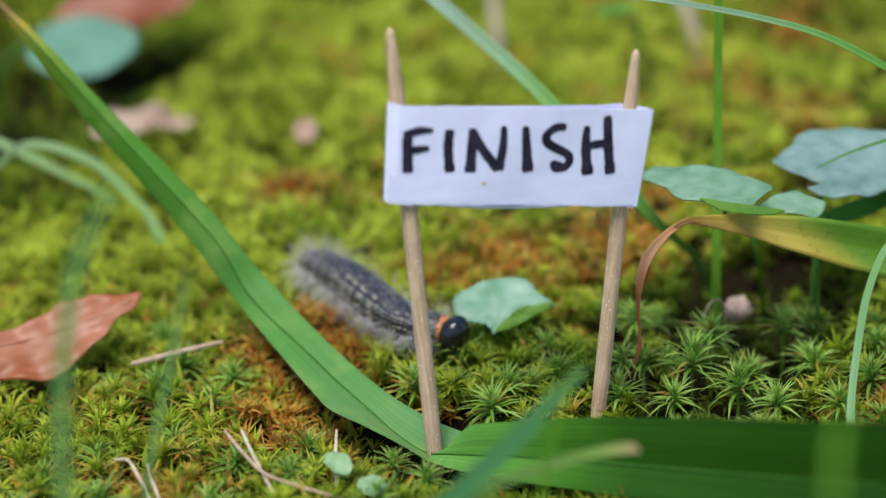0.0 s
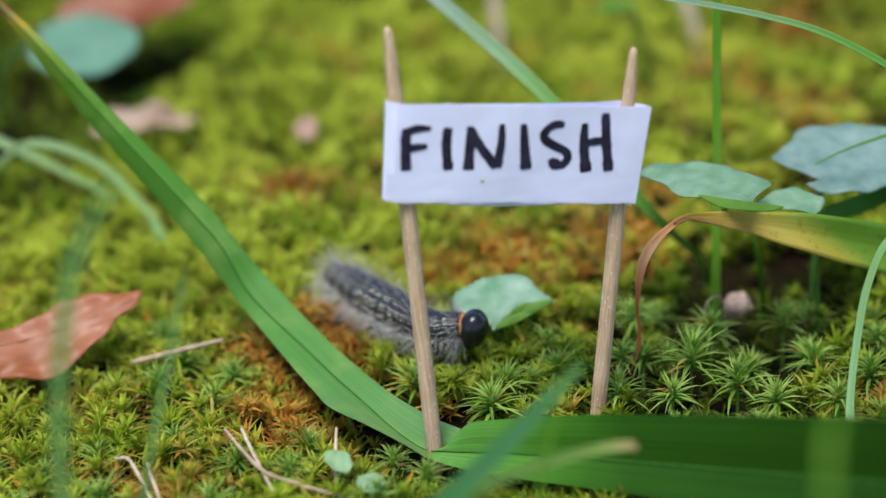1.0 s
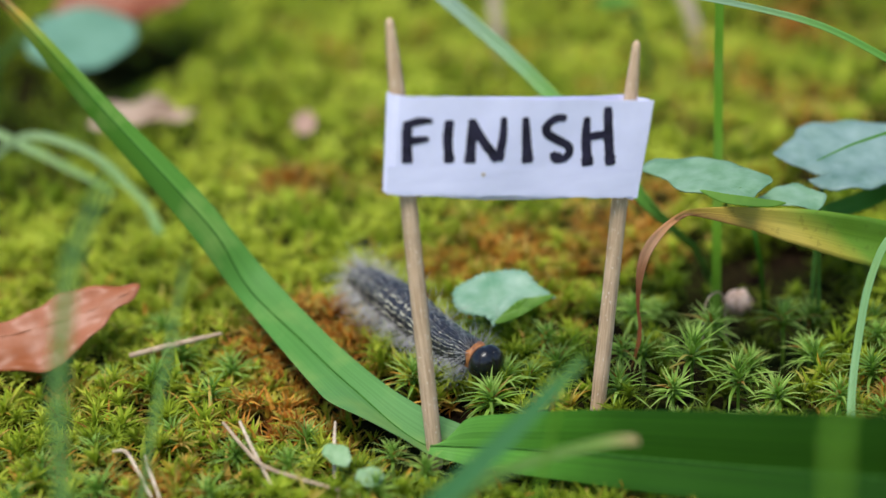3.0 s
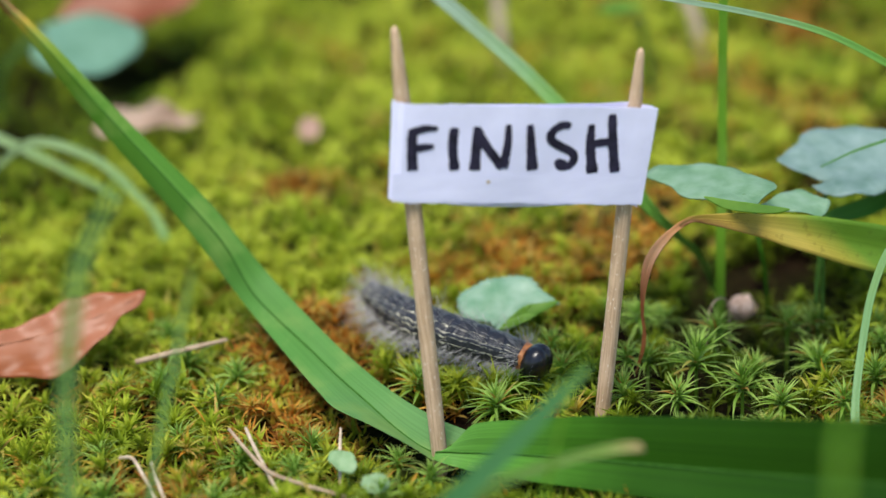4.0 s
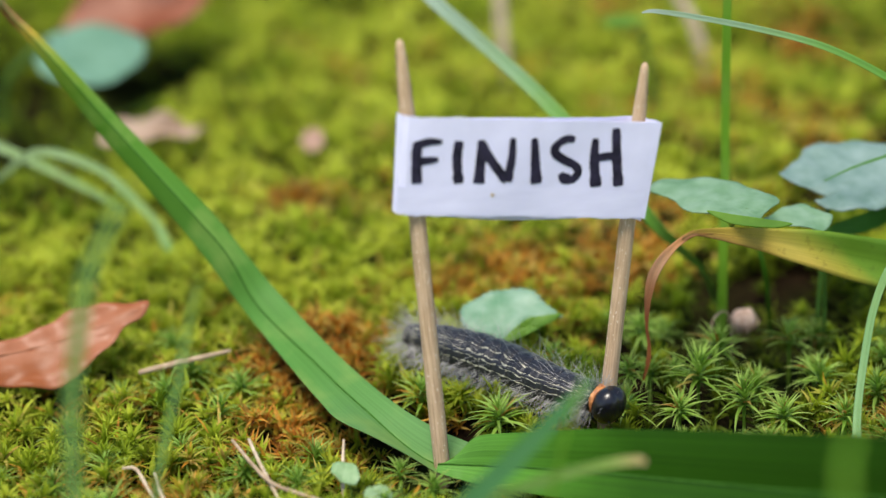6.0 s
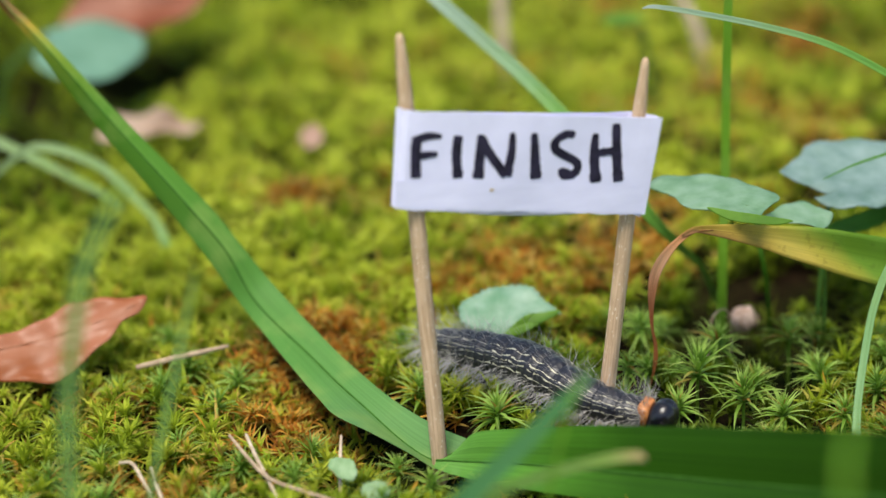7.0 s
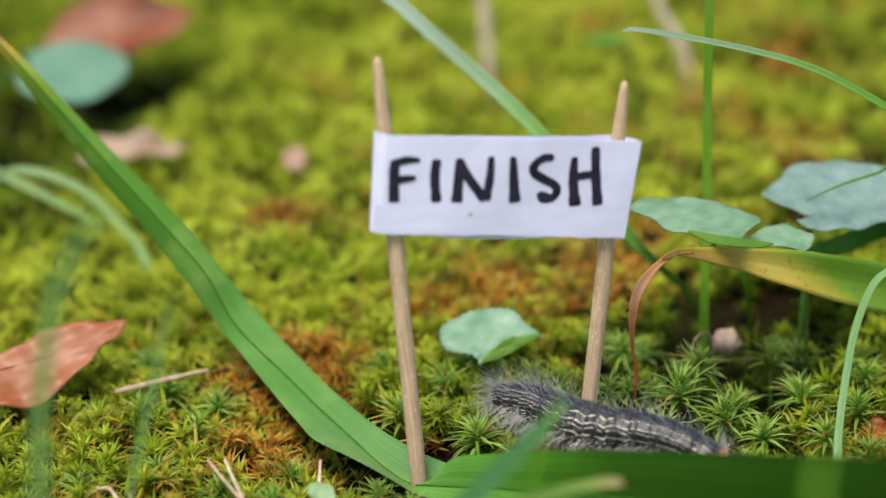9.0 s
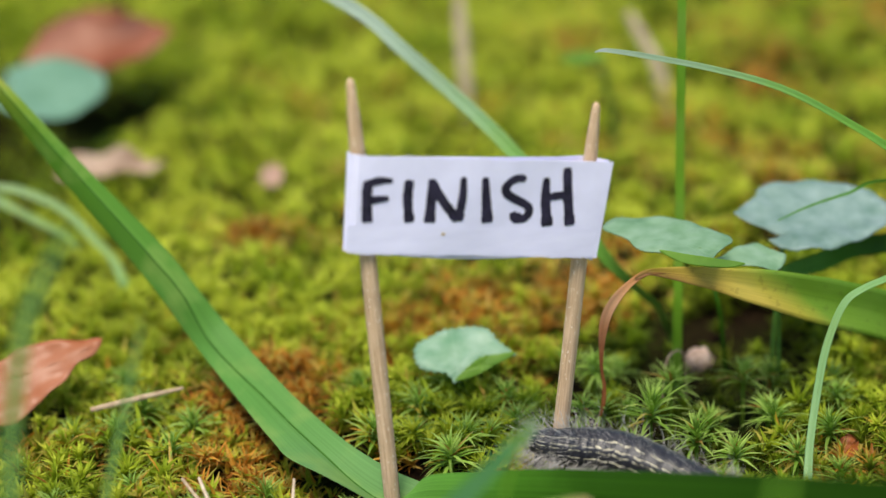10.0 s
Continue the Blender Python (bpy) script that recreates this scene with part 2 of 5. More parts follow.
# ---- building blocks ----
def mesh_object(name, verts, faces, material, parent=None, label="", smooth=True, uv=None):
    mesh = bpy.data.meshes.new(name)
    mesh.from_pydata([tuple(Vector(v) * MM) for v in verts], [], faces)
    mesh.validate()
    for m in material if isinstance(material, list) else [material]:
        mesh.materials.append(m)
    if smooth:
        mesh.polygons.foreach_set("use_smooth", [True] * len(mesh.polygons))
    if uv:
        layer = mesh.uv_layers.new(name="UVMap")
        for loop in mesh.loops:
            layer.data[loop.index].uv = uv[loop.vertex_index]
    ob = new(name, mesh)
    if parent:
        ob.parent = parent
    if label:
        ob["label"] = label
    return ob


def thing(name, label, category, group="", at=(0, 0, 0)):
    ob = new(name)
    ob.empty_display_size = 0.005
    ob.location = Vector(at) * MM
    return tagged(ob, label, category, group)


def glide(points, n):
    """A smooth line through a few points of any dimension."""
    pts = [np.array(p, float) for p in points]
    pts = [2 * pts[0] - pts[1], *pts, 2 * pts[-1] - pts[-2]]
    out = []
    spans = len(pts) - 3
    for k in range(n + 1):
        s = k / n * spans
        i = min(int(s), spans - 1)
        u = s - i
        a, b, c, d = pts[i : i + 4]
        out.append(0.5 * (2 * b + (c - a) * u + (2 * a - 5 * b + 4 * c - d) * u * u + (3 * b - a - 3 * c + d) * u**3))
    return out


def ribbon(name, path, material, parent=None, label="", fold=0.18, n=48, turn=0.0, thick=0.16, facing=None, wave=0.0, seed=0, twist=0.0):
    """A blade with a folded middle. path: rows of x, y, z and width in mm."""
    rows = glide(path, n)
    cross = (-1.0, -0.75, -0.4, -0.08, 0.08, 0.4, 0.75, 1.0)
    verts, faces, uv = [], [], []
    for k, (x, y, z, w) in enumerate(rows):
        p = Vector((x, y, z))
        ahead = Vector(rows[min(k + 1, n)][:3]) - Vector(rows[max(k - 1, 0)][:3])
        ahead.normalize()
        to_eye = (Vector(facing) if facing else EYE - p).normalized()
        side = ahead.cross(to_eye).normalized()
        side.rotate(Matrix.Rotation(radians(turn + twist * k / n), 3, ahead))
        up = side.cross(ahead).normalized()
        w = max(w, 0.05)
        for face in (0, 1):
            for s in cross:
                rise = fold * abs(s) * w / 2 + wave * math.sin(k * 0.55 + seed) * s * abs(s)
                body = thick * (1.0 if abs(s) < 0.2 else 0.55) * min(1.0, w)
                verts.append(p + side * (s * w / 2) + up * (rise + (0 if face == 0 else -body)))
                uv.append((s * 0.5 + 0.5, k / n))
    c = len(cross)
    for k in range(n):
        a, b = k * 2 * c, (k + 1) * 2 * c
        for i in range(c - 1):
            faces.append((a + i, a + i + 1, b + i + 1, b + i))
            faces.append((a + c + i + 1, a + c + i, b + c + i, b + c + i + 1))
        faces.append((a + c, a, b, b + c))
        faces.append((a + c - 1, a + 2 * c - 1, b + 2 * c - 1, b + c - 1))
    for e in (0, n * 2 * c):
        for i in range(c - 1):
            faces.append((e + i, e + c + i, e + c + i + 1, e + i + 1))
    return mesh_object(name, verts, faces, material, parent, label, uv=uv)


def tube(name, path, material, parent=None, label="", n=24, sides=8, rough=0.0, seed=0):
    """A round stalk. path: rows of x, y, z and radius in mm."""
    rng = random.Random(seed)
    rows = glide(path, n)
    verts, faces = [], []
    for k, (x, y, z, r) in enumerate(rows):
        p = Vector((x, y, z))
        ahead = (Vector(rows[min(k + 1, n)][:3]) - Vector(rows[max(k - 1, 0)][:3])).normalized()
        a = ahead.orthogonal().normalized() if abs(ahead.x) > 0.9 else ahead.cross(Vector((1, 0, 0))).normalized()
        b = ahead.cross(a)
        for s in range(sides):
            t = 2 * math.pi * s / sides
            q = r * (1 + rough * (rng.random() - 0.5))
            verts.append(p + a * (q * math.cos(t)) + b * (q * math.sin(t)))
    for k in range(n):
        for s in range(sides):
            t = (s + 1) % sides
            faces.append((k * sides + s, k * sides + t, (k + 1) * sides + t, (k + 1) * sides + s))
    faces.append(tuple(reversed(range(sides))))
    faces.append(tuple(n * sides + s for s in range(sides)))
    return mesh_object(name, verts, faces, material, parent, label)


def frame_of(ahead, up):
    x = Vector(ahead).normalized()
    y = Vector(up).cross(x).normalized()
    z = x.cross(y)
    return Matrix((x, y, z)).transposed()


def leaf_blade(name, centre, ahead, up, length, width, material, parent=None, label="", kind="round", cup=0.15, curl=0.0, lobes=17, jag=0.035, seed=0, ripple=0.04, notch=0.35, wobble=0.07):
    """A leaf with a thin body: round with a scalloped rim and a notch, or long and pointed."""
    rng = random.Random(seed)
    rings, n = 10, 72
    turn = frame_of(ahead, up)
    shift = [rng.uniform(-1, 1) for _ in range(6)]
    verts, faces, veins = [], [], []
    for face in (0, 1):
        for k in range(rings + 1):
            f = k / rings
            for i in range(n):
                t = 2 * math.pi * i / n
                if kind == "round":
                    r = 1 + jag * (abs(math.sin(lobes * t / 2)) + 0.5 * math.sin(7 * t + 4 * shift[4])) - notch * math.exp(-((abs(t - math.pi) / 0.3) ** 2)) + wobble * math.sin(2 * t + shift[0]) + 0.6 * wobble * math.sin(3 * t + shift[1])
                    x, y = r * math.cos(t), r * math.sin(t)
                else:
                    x = math.cos(t)
                    y = math.sin(t) * (1 - 0.25 * x) * (1 - x * x) ** 0.35 * (1 + jag * math.sin(lobes * t + shift[0]))
                x, y = x * f, y * f
                z = cup * (x * x * 0.3 + y * y) + curl * x * x * (1 if x > 0 else -0.4)
                z += ripple * math.sin(5 * x + 3 * y + 3 * shift[2]) * f + ripple * 0.8 * math.sin(4 * y - 2 * x + 3 * shift[3]) * f
                z += 0.02 * abs(math.sin(3.5 * t)) * f
                p = Vector((x * length / 2, y * width / 2, z * width / 2 - face * 0.14))
                verts.append(Vector(centre) + turn @ p)
                veins.append(max(0.0, 1 - abs(math.sin(3.5 * t)) * 5 * f) * (1 if k else 0))
    ring = (rings + 1) * n
    for k in range(rings):
        for i in range(n):
            j = (i + 1) % n
            a, b = k * n, (k + 1) * n
            faces.append((a + i, b + i, b + j, a + j))
            faces.append((ring + a + j, ring + b + j, ring + b + i, ring + a + i))
    for i in range(n):
        j = (i + 1) % n
        e = rings * n
        faces.append((e + i, ring + e + i, ring + e + j, e + j))
    ob = mesh_object(name, verts, faces, material, parent, label)
    ob.data.attributes.new("vein", "FLOAT", "POINT").data.foreach_set("value", veins)
    if length > 3 and name == "leaf_blade":
        line = []
        for k in range(9):
            x = -0.88 + 1.76 * k / 8
            f = abs(x)
            z = cup * x * x * 0.3 + curl * x * x * (1 if x > 0 else -0.4) + ripple * math.sin(5 * x + 9 * shift[2] / 3) * f + ripple * 0.8 * math.sin(-2 * x + 3 * shift[3]) * f
            p = Vector(centre) + turn @ Vector((x * length / 2, 0, z * width / 2 - 0.03))
            line.append((*p, 0.016 * width * (1.05 - 0.8 * (k / 8))))
        tube("midvein", line, material, parent, n=24, sides=6)
    return ob


def sheet(name, near, mid, far, material, parent=None, label="", n=80, thick=0.22, bulge=0.12, wave=0.0):
    """A grass blade between its two edges, folded along its middle. Rows of x, y, z in mm."""
    lines = [[Vector(q) for q in glide(rows, n)] for rows in (near, mid, far)]
    cross = (-1.0, -0.97, -0.8, -0.55, -0.3, -0.1, -0.03, 0.03, 0.1, 0.3, 0.55, 0.8, 0.97, 1.0)
    c = len(cross)
    verts, faces, uv = [], [], []
    for k in range(n + 1):
        a, b, d = (line[k] for line in lines)
        out = (EYE - b).normalized()
        for face in (0, 1):
            for s in cross:
                edge = a if s < 0 else d
                f = abs(s)
                lift = bulge * 4 * f * (1 - f) * (edge - b).length * 0.3 + wave * math.sin(k * 0.5 + 2 * s) * f * f
                verts.append(b + (edge - b) * f + out * (lift - face * thick * (0.45 + 0.55 * (1 - f))))
                uv.append((s * 0.5 + 0.5, k / n))
    for k in range(n):
        p, q = k * 2 * c, (k + 1) * 2 * c
        for i in range(c - 1):
            faces.append((p + i, p + i + 1, q + i + 1, q + i))
            faces.append((p + c + i + 1, p + c + i, q + c + i, q + c + i + 1))
        faces.append((p + c, p, q, q + c))
        faces.append((p + c - 1, p + 2 * c - 1, q + 2 * c - 1, q + c - 1))
    for e in (0, n * 2 * c):
        for i in range(c - 1):
            faces.append((e + i, e + c + i, e + c + i + 1, e + i + 1))
    return mesh_object(name, verts, faces, material, parent, label, uv=uv)


def lobed_leaf(name, centre, up, rim, material, parent=None, label="", base=(0.0, 0.0), cup=0.0, ripple=0.12, teeth=0.14, step=0.8, seed=0, thick=0.16, rib=(), rib_material=None):
    """A thin leaf of an uneven outline: rim in mm round its centre, toothed; veins spread from base."""
    rng = random.Random(seed)
    up = Vector(up).normalized()
    side = up.cross(Vector((1, 0, 0))).normalized()
    ahead = side.cross(up)
    ring = [np.array(p, float) for p in rim]
    count = len(ring)
    fine, rings = 10, 9
    outline = []
    for i in range(count):
        a, b, c, d = (ring[(i + j) % count] for j in (-1, 0, 1, 2))
        for j in range(fine):
            u = j / fine
            outline.append(0.5 * (2 * b + (c - a) * u + (2 * a - 5 * b + 4 * c - d) * u * u + (3 * b - a - 3 * c + d) * u**3))
    run, n = 0.0, len(outline)
    shift = [rng.uniform(0, 6.28) for _ in range(4)]
    reach = max(float(np.linalg.norm(p)) for p in outline)
    verts, faces, veins = [], [], []
    trail = []
    for i, p in enumerate(outline):
        run += float(np.linalg.norm(p - outline[i - 1]))
        trail.append((run / step) % 1.0)
    for face in (0, 1):
        for k in range(rings + 1):
            f = (k / rings) ** 0.85
            for i, p in enumerate(outline):
                size = float(np.linalg.norm(p)) or 1.0
                q = p * f * (1 + (teeth * (1 - abs(2 * trail[i] - 1)) / size if k == rings else 0))
                x, y = float(q[0]), float(q[1])
                angle = math.atan2(y - base[1], x - base[0])
                vein = max(0.0, 1 - abs(math.sin(angle * 3.5 + 0.4)) * math.hypot(x - base[0], y - base[1]) / 0.45)
                z = cup * (x * x + y * y) / reach + ripple * math.sin(1.1 * x + 0.7 * y + shift[0]) * f + 0.6 * ripple * math.sin(1.7 * y - 0.8 * x + shift[1]) * f
                z += 0.5 * ripple * math.sin(angle * 7 + 0.8) * f * f - 0.1 * vein
                verts.append(Vector(centre) + ahead * x + side * y + up * (z - face * thick))
                veins.append(vein)
    skip = (rings + 1) * n
    for k in range(rings):
        for i in range(n):
            j = (i + 1) % n
            a, b = k * n, (k + 1) * n
            faces.append((a + i, b + i, b + j, a + j))
            faces.append((skip + a + j, skip + b + j, skip + b + i, skip + a + i))
    for i in range(n):
        j = (i + 1) % n
        e = rings * n
        faces.append((e + i, skip + e + i, skip + e + j, e + j))
    ob = mesh_object(name, verts, faces, material, parent, label)
    ob.data.attributes.new("vein", "FLOAT", "POINT").data.foreach_set("value", veins)
    if rib:
        rows = [(*(Vector(centre) + ahead * x + side * y + up * (cup * (x * x + y * y) / reach + 0.05)), 0.1 - 0.015 * k) for k, (x, y) in enumerate(rib)]
        tube("midvein", rows, rib_material or material, parent, n=20, sides=6)
    return ob


# ---- ground ----
# hollows in the moss: x, y, half widths, depth
HOLLOWS = [(40, 30, 15, 13, 3.6), (48, 2, 10, 6, 1.2), (40, 42, 13, 9, 3.0), (17, 10, 6, 5, 1.4), (-16, 3, 6, 5, 2.6), (-55, 13, 9, 5, 1.8), (-9, -7, 8, 6, 1.6), (-50, 146, 12, 9, 5.5), (-67, 131, 14, 9, 6.5), (-71, 113, 10, 6, 4.5), (-86, 150, 15, 14, 6.5)]


def swell(x, y):
    """Height of the moss tips over the plan, in mm."""
    near = noise.noise(Vector((x / 13.0, y / 13.0, 0.3))) * 1.1 + noise.noise(Vector((x / 45.0, y / 45.0, 4.1))) * 1.6
    far = min(max((y - 55) / 60, 0), 1)
    near += far * (noise.noise(Vector((x / 18.0, y / 22.0, 9.2))) * 2.6 + noise.noise(Vector((x / 8.0, y / 10.0, 2.2))) * 1.6)
    # the hollow under the broad blade's bend
    near -= 2.2 * math.exp(-(((x + 10) / 11) ** 2) - ((y - 3) / 7) ** 2)
    # hollows with bare soil between the shoots, and below the far leaves, sunk to deepen shade
    for cx, cy, rx, ry, deep in HOLLOWS:
        near -= deep * math.exp(-(((x - cx) / rx) ** 2) - ((y - cy) / ry) ** 2)
    return near - 0.6


def build_ground():
    steps = [0.0]
    while steps[-1] < 30000:
        steps.append(steps[-1] + (5 if steps[-1] < 260 else (steps[-1] - 255) * 0.6 + 5))
    line = [-s for s in reversed(steps[1:])] + steps
    verts, faces = [], []
    for y in line:
        for x in line:
            far = max(abs(x), abs(y - 60))
            verts.append((x, y + 60, swell(x, y + 60) * max(0.0, 1 - far / 900) - (4.6 if far < 260 else 3.0)))
    n = len(line)
    for j in range(n - 1):
        for i in range(n - 1):
            a = j * n + i
            faces.append((a, a + 1, a + n + 1, a + n))
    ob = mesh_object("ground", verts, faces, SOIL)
    return tagged(ob, "dark soil ground overgrown with green moss", "ground", kind="structure")


DRY_SPOTS = [(-16, 21, 7), (-23, 9, 6), (-14, 33, 6), (-13, 34, 9), (-20, 31, 7), (17, 45, 11), (-26, 2, 5), (-17, 9, 7), (-36, -8, 5), (41, 18, 5), (55, 3, 7), (-22, 88, 8), (-20, 88, 6), (22, 29, 6), (7, 51, 10), (2, 8, 5), (30, 60, 12), (-31, -9, 5), (-5, 10, 6), (17, 5, 4), (62, 86, 10), (78, 70, 9), (52, 122, 7), (90, 112, 9), (34, 78, 7), (-24, 158, 8), (70, 150, 8)]
# Greener, sparser moss; build_moss also puts the leaves' shade into its tone here.
SHADED_LUSH_SPOTS = [(41, 42, 12), (35, 14, 14), (42, 28, 14), (28, 26, 7), (52, 44, 11), (-8, -8, 4)]


def clump(x, y):
    """Paler and darker clumps of moss."""
    return 0.55 * noise.noise(Vector((x / 11.0, y / 13.0, 5.5))) + 0.3 * noise.noise(Vector((x / 30.0, y / 34.0, 1.5)))


def dryness(x, y):
    d = 0.12 + (0.42 + 0.2 * min(max((y - 50) / 40, 0), 1)) * noise.noise(Vector((x / 17.0, y / 17.0, 7.7)))
    for cx, cy, r in DRY_SPOTS:
        d += 0.48 * math.exp(-((x - cx) ** 2 + (y - cy) ** 2) / r**2)
    for cx, cy, r in SHADED_LUSH_SPOTS:
        d -= 0.5 * math.exp(-((x - cx) ** 2 + (y - cy) ** 2) / r**2)
    far = min(max((y - 55) / 30, 0), 1)
    return d + far * (0.17 * min(max(x / 40, -1), 1) - 0.06) + far * 0.46 * noise.noise(Vector((x / 6.5, y / 9.0, 3.3)))


# one leaflet: rows of three points along x, then the tip
FINE = np.array([(x, y * w, z) for x, w in ((0, 0.42), (0.22, 0.5), (0.52, 0.38), (0.8, 0.17)) for y, z in ((1, 0.05), (0, -0.1), (-1, 0.05))] + [(1, 0, 0)], float)
FINE_FACES = [(a + k, a + k + 1, a + k + 4, a + k + 3) for a in (0, 3, 6) for k in (0, 1)] + [(9, 10, 12), (10, 11, 12)]
COARSE = np.array([(0, 0.3, 0), (0, -0.3, 0), (0.45, 0.5, 0), (0.45, -0.5, 0), (1, 0, 0)], float)
COARSE_FACES = [(0, 1, 3, 2), (2, 3, 4)]


def rosettes(name, stars, shape, shape_faces, parent=None, rng=None):
    """One mesh of star-shaped moss tips. stars: rows of x, y, z, size, leaflets, dryness, tone."""
    verts, faces, dry, tone = [], [], [], []
    start, m = 0, len(shape)
    for x, y, z, size, count, d, tint in stars:
        lean = Matrix.Rotation(rng.uniform(-0.6, 0.45), 3, "X") @ Matrix.Rotation(rng.uniform(-0.55, 0.55), 3, "Y")
        spin = rng.uniform(0, 6.28)
        low = rng.random() * 0.5
        spread = rng.uniform(0.6, 1.05)
        for i in range(count):
            f = (i + 0.5) / count
            rise = radians(84 - 84 * f * spread + rng.uniform(-22, 22) - 10 * low)
            turn = spin + i * 2.39996 + rng.uniform(-0.25, 0.25)
            long = size * (0.5 + 0.55 * min(1, f * 1.6)) * rng.uniform(0.8, 1.15)
            wide = size * 0.16 * rng.uniform(0.75, 1.3)
            p = shape * (long, wide, wide)
            p[:, 2] += long * (0.22 * shape[:, 0] - rng.uniform(0.15, 0.7) * shape[:, 0] ** 2)
            p[:, 1] += long * rng.uniform(-0.28, 0.28) * shape[:, 0] ** 2
            ahead = Vector((math.cos(turn) * math.cos(rise), math.sin(turn) * math.cos(rise), math.sin(rise)))
            side = Vector((-math.sin(turn), math.cos(turn), 0))
            frame3 = np.array(lean @ Matrix((ahead, side, ahead.cross(side))).transposed())
            verts.append((p @ frame3.T + (x, y, z - 0.9 * f * size * 0.35)) * MM)
            faces += [tuple(start + v for v in face) for face in shape_faces]
            start += m
            dry += [d + 0.36 * (f - 0.55) + 0.13 * (s - 0.4) for s in shape[:, 0]]
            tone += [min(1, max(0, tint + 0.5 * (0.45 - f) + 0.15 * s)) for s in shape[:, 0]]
    mesh = bpy.data.meshes.new(name)
    mesh.from_pydata(np.concatenate(verts).tolist(), [], faces)
    mesh.materials.append(MOSS)
    mesh.attributes.new("dry", "FLOAT", "POINT").data.foreach_set("value", dry)
    mesh.attributes.new("tone", "FLOAT", "POINT").data.foreach_set("value", tone)
    ob = new(name, mesh)
    if parent:
        ob.parent = parent
    return ob


# the shoots that stand out of the carpet: x, y, height, size
SHOOTS = [(33.3, 12.5, 3.2, 5.9), (38.4, 6.6, 2.2, 5.0), (42.9, 3.2, 1.2, 4.0), (7.5, 4.8, 1.8, 4.8), (9.5, 10.8, 1.4, 4.2), (37.0, 22.5, 1.8, 4.2), (27.6, 27.5, 2.0, 4.0), (55.6, 8.6, 1.5, 4.4), (15.2, 21.5, 1.4, 3.8), (49.0, 12.0, 1.6, 4.2), (46.8, 24.0, 1.6, 4.2), (30.2, 6.5, 0.6, 3.6), (24.8, 17.0, 1.2, 3.6), (12.5, 12.0, 0.4, 3.6), (3.2, 14.0, 0.2, 3.4), (50.5, 3.0, 0.8, 3.8), (27.5, 16.5, 1.2, 3.4), (-24.0, -4.0, 0.2, 3.4), (-32.0, 2.0, 0.2, 3.6), (-41.0, -2.0, 0.4, 3.6), (-47.0, -6.0, 0.4, 3.6), (-1.0, -9.0, -0.5, 3.2), (-5.0, -4.5, -0.8, 3.2)]


def build_moss():
    rng = random.Random(11)
    near, under, far = [], [], []
    pinned = [Vector(row[:3]) for row in glide([(-23.5, 27.6, 6.9), (-16.2, 19.5, 2.3), (-12.5, 13.5, 0.5), (-9.5, 8.5, -0.2), (-5.5, 4.5, -1.2), (-0.5, 0.2, -2.4), (5.7, -3.3, -1.2), (17.6, -10.1, 1.5), (25.1, -15.3, 3.2), (35.1, -23.3, 6.0)], 80)]

    def capped(x, y, z, reach):
        """Moss is pressed down under the broad blade."""
        for p in pinned:
            gap = (p.x - x) ** 2 + (p.y - y) ** 2
            if gap < (1.7 * reach) ** 2:
                z = min(z, p.z - (5.2 if gap < reach**2 else 3.6))
        return z

    for top, step in ((True, 3.0), (False, 2.6)):
        y = -48.0
        while y < 62:
            x = -92.0
            while x < 95:
                px, py = x + rng.uniform(-1.7, 1.7), y + rng.uniform(-1.7, 1.7)
                d = dryness(px, py) + rng.gauss(0, 0.14)
                lush_shade = sum(math.exp(-((px - cx) ** 2 + (py - cy) ** 2) / r**2) for cx, cy, r in SHADED_LUSH_SPOTS)
                height = swell(px, py)
                # Moss thinned to dark soil round the pod, standing in for the leaves' shade.
                if rng.random() < 0.45 * math.exp(-(((px - 42) / 14) ** 2) - ((py - 36) / 11) ** 2):
                    x += step
                    continue
                # Shade below leaves and blades is put into both layers as a lower tone.
                if top and rng.random() > 0.8 * min(1.0, lush_shade):
                    near.append((px, py, capped(px, py, height + rng.uniform(-1.6, 1.4), 4.5), rng.uniform(1.9, 3.7), rng.randint(20, 30), d, rng.uniform(0.1, 0.8) + 0.5 * clump(px, py) + 0.42 * min(max((py - 6) / 22, 0), 1) - 0.65 * min(1.0, lush_shade) + (0.17 if px < -15 else 0.28 if px < 18 and -4 < py < 18 else 0.0)))
                elif not top and rng.random() > 0.7 * min(1.0, lush_shade):
                    under.append((px, py, capped(px, py, height - rng.uniform(1.8, 3.4), 4.5), rng.uniform(2.2, 3.6), rng.randint(11, 16), d + 0.15, rng.uniform(0.1, 0.65) - 0.55 * min(1.0, lush_shade)))
                x += step
            y += step * 0.95
    for _ in range(1700):
        px, py = rng.uniform(-90, 92), rng.uniform(-46, 60)
        if px > 18 and py > -5:
            continue
        under.append((px, py, capped(px, py, swell(px, py) - rng.uniform(-0.2, 2.4), 4.5), rng.uniform(2.8, 5.5), rng.randint(1, 3), rng.uniform(0.25, 0.95), rng.uniform(0.2, 0.7)))
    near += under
    y = 62.0
    while y < 250:
        x = -125.0
        while x < 130:
            px, py = x + rng.uniform(-2, 2), y + rng.uniform(-2, 2)
            shaded_hollow = sum(math.exp(-(((px - cx) / rx) ** 2) - ((py - cy) / ry) ** 2) for cx, cy, rx, ry, _ in HOLLOWS[-4:])
            if shaded_hollow > 0.75 or rng.random() < 0.8 * shaded_hollow:
                x += 3.4
                continue
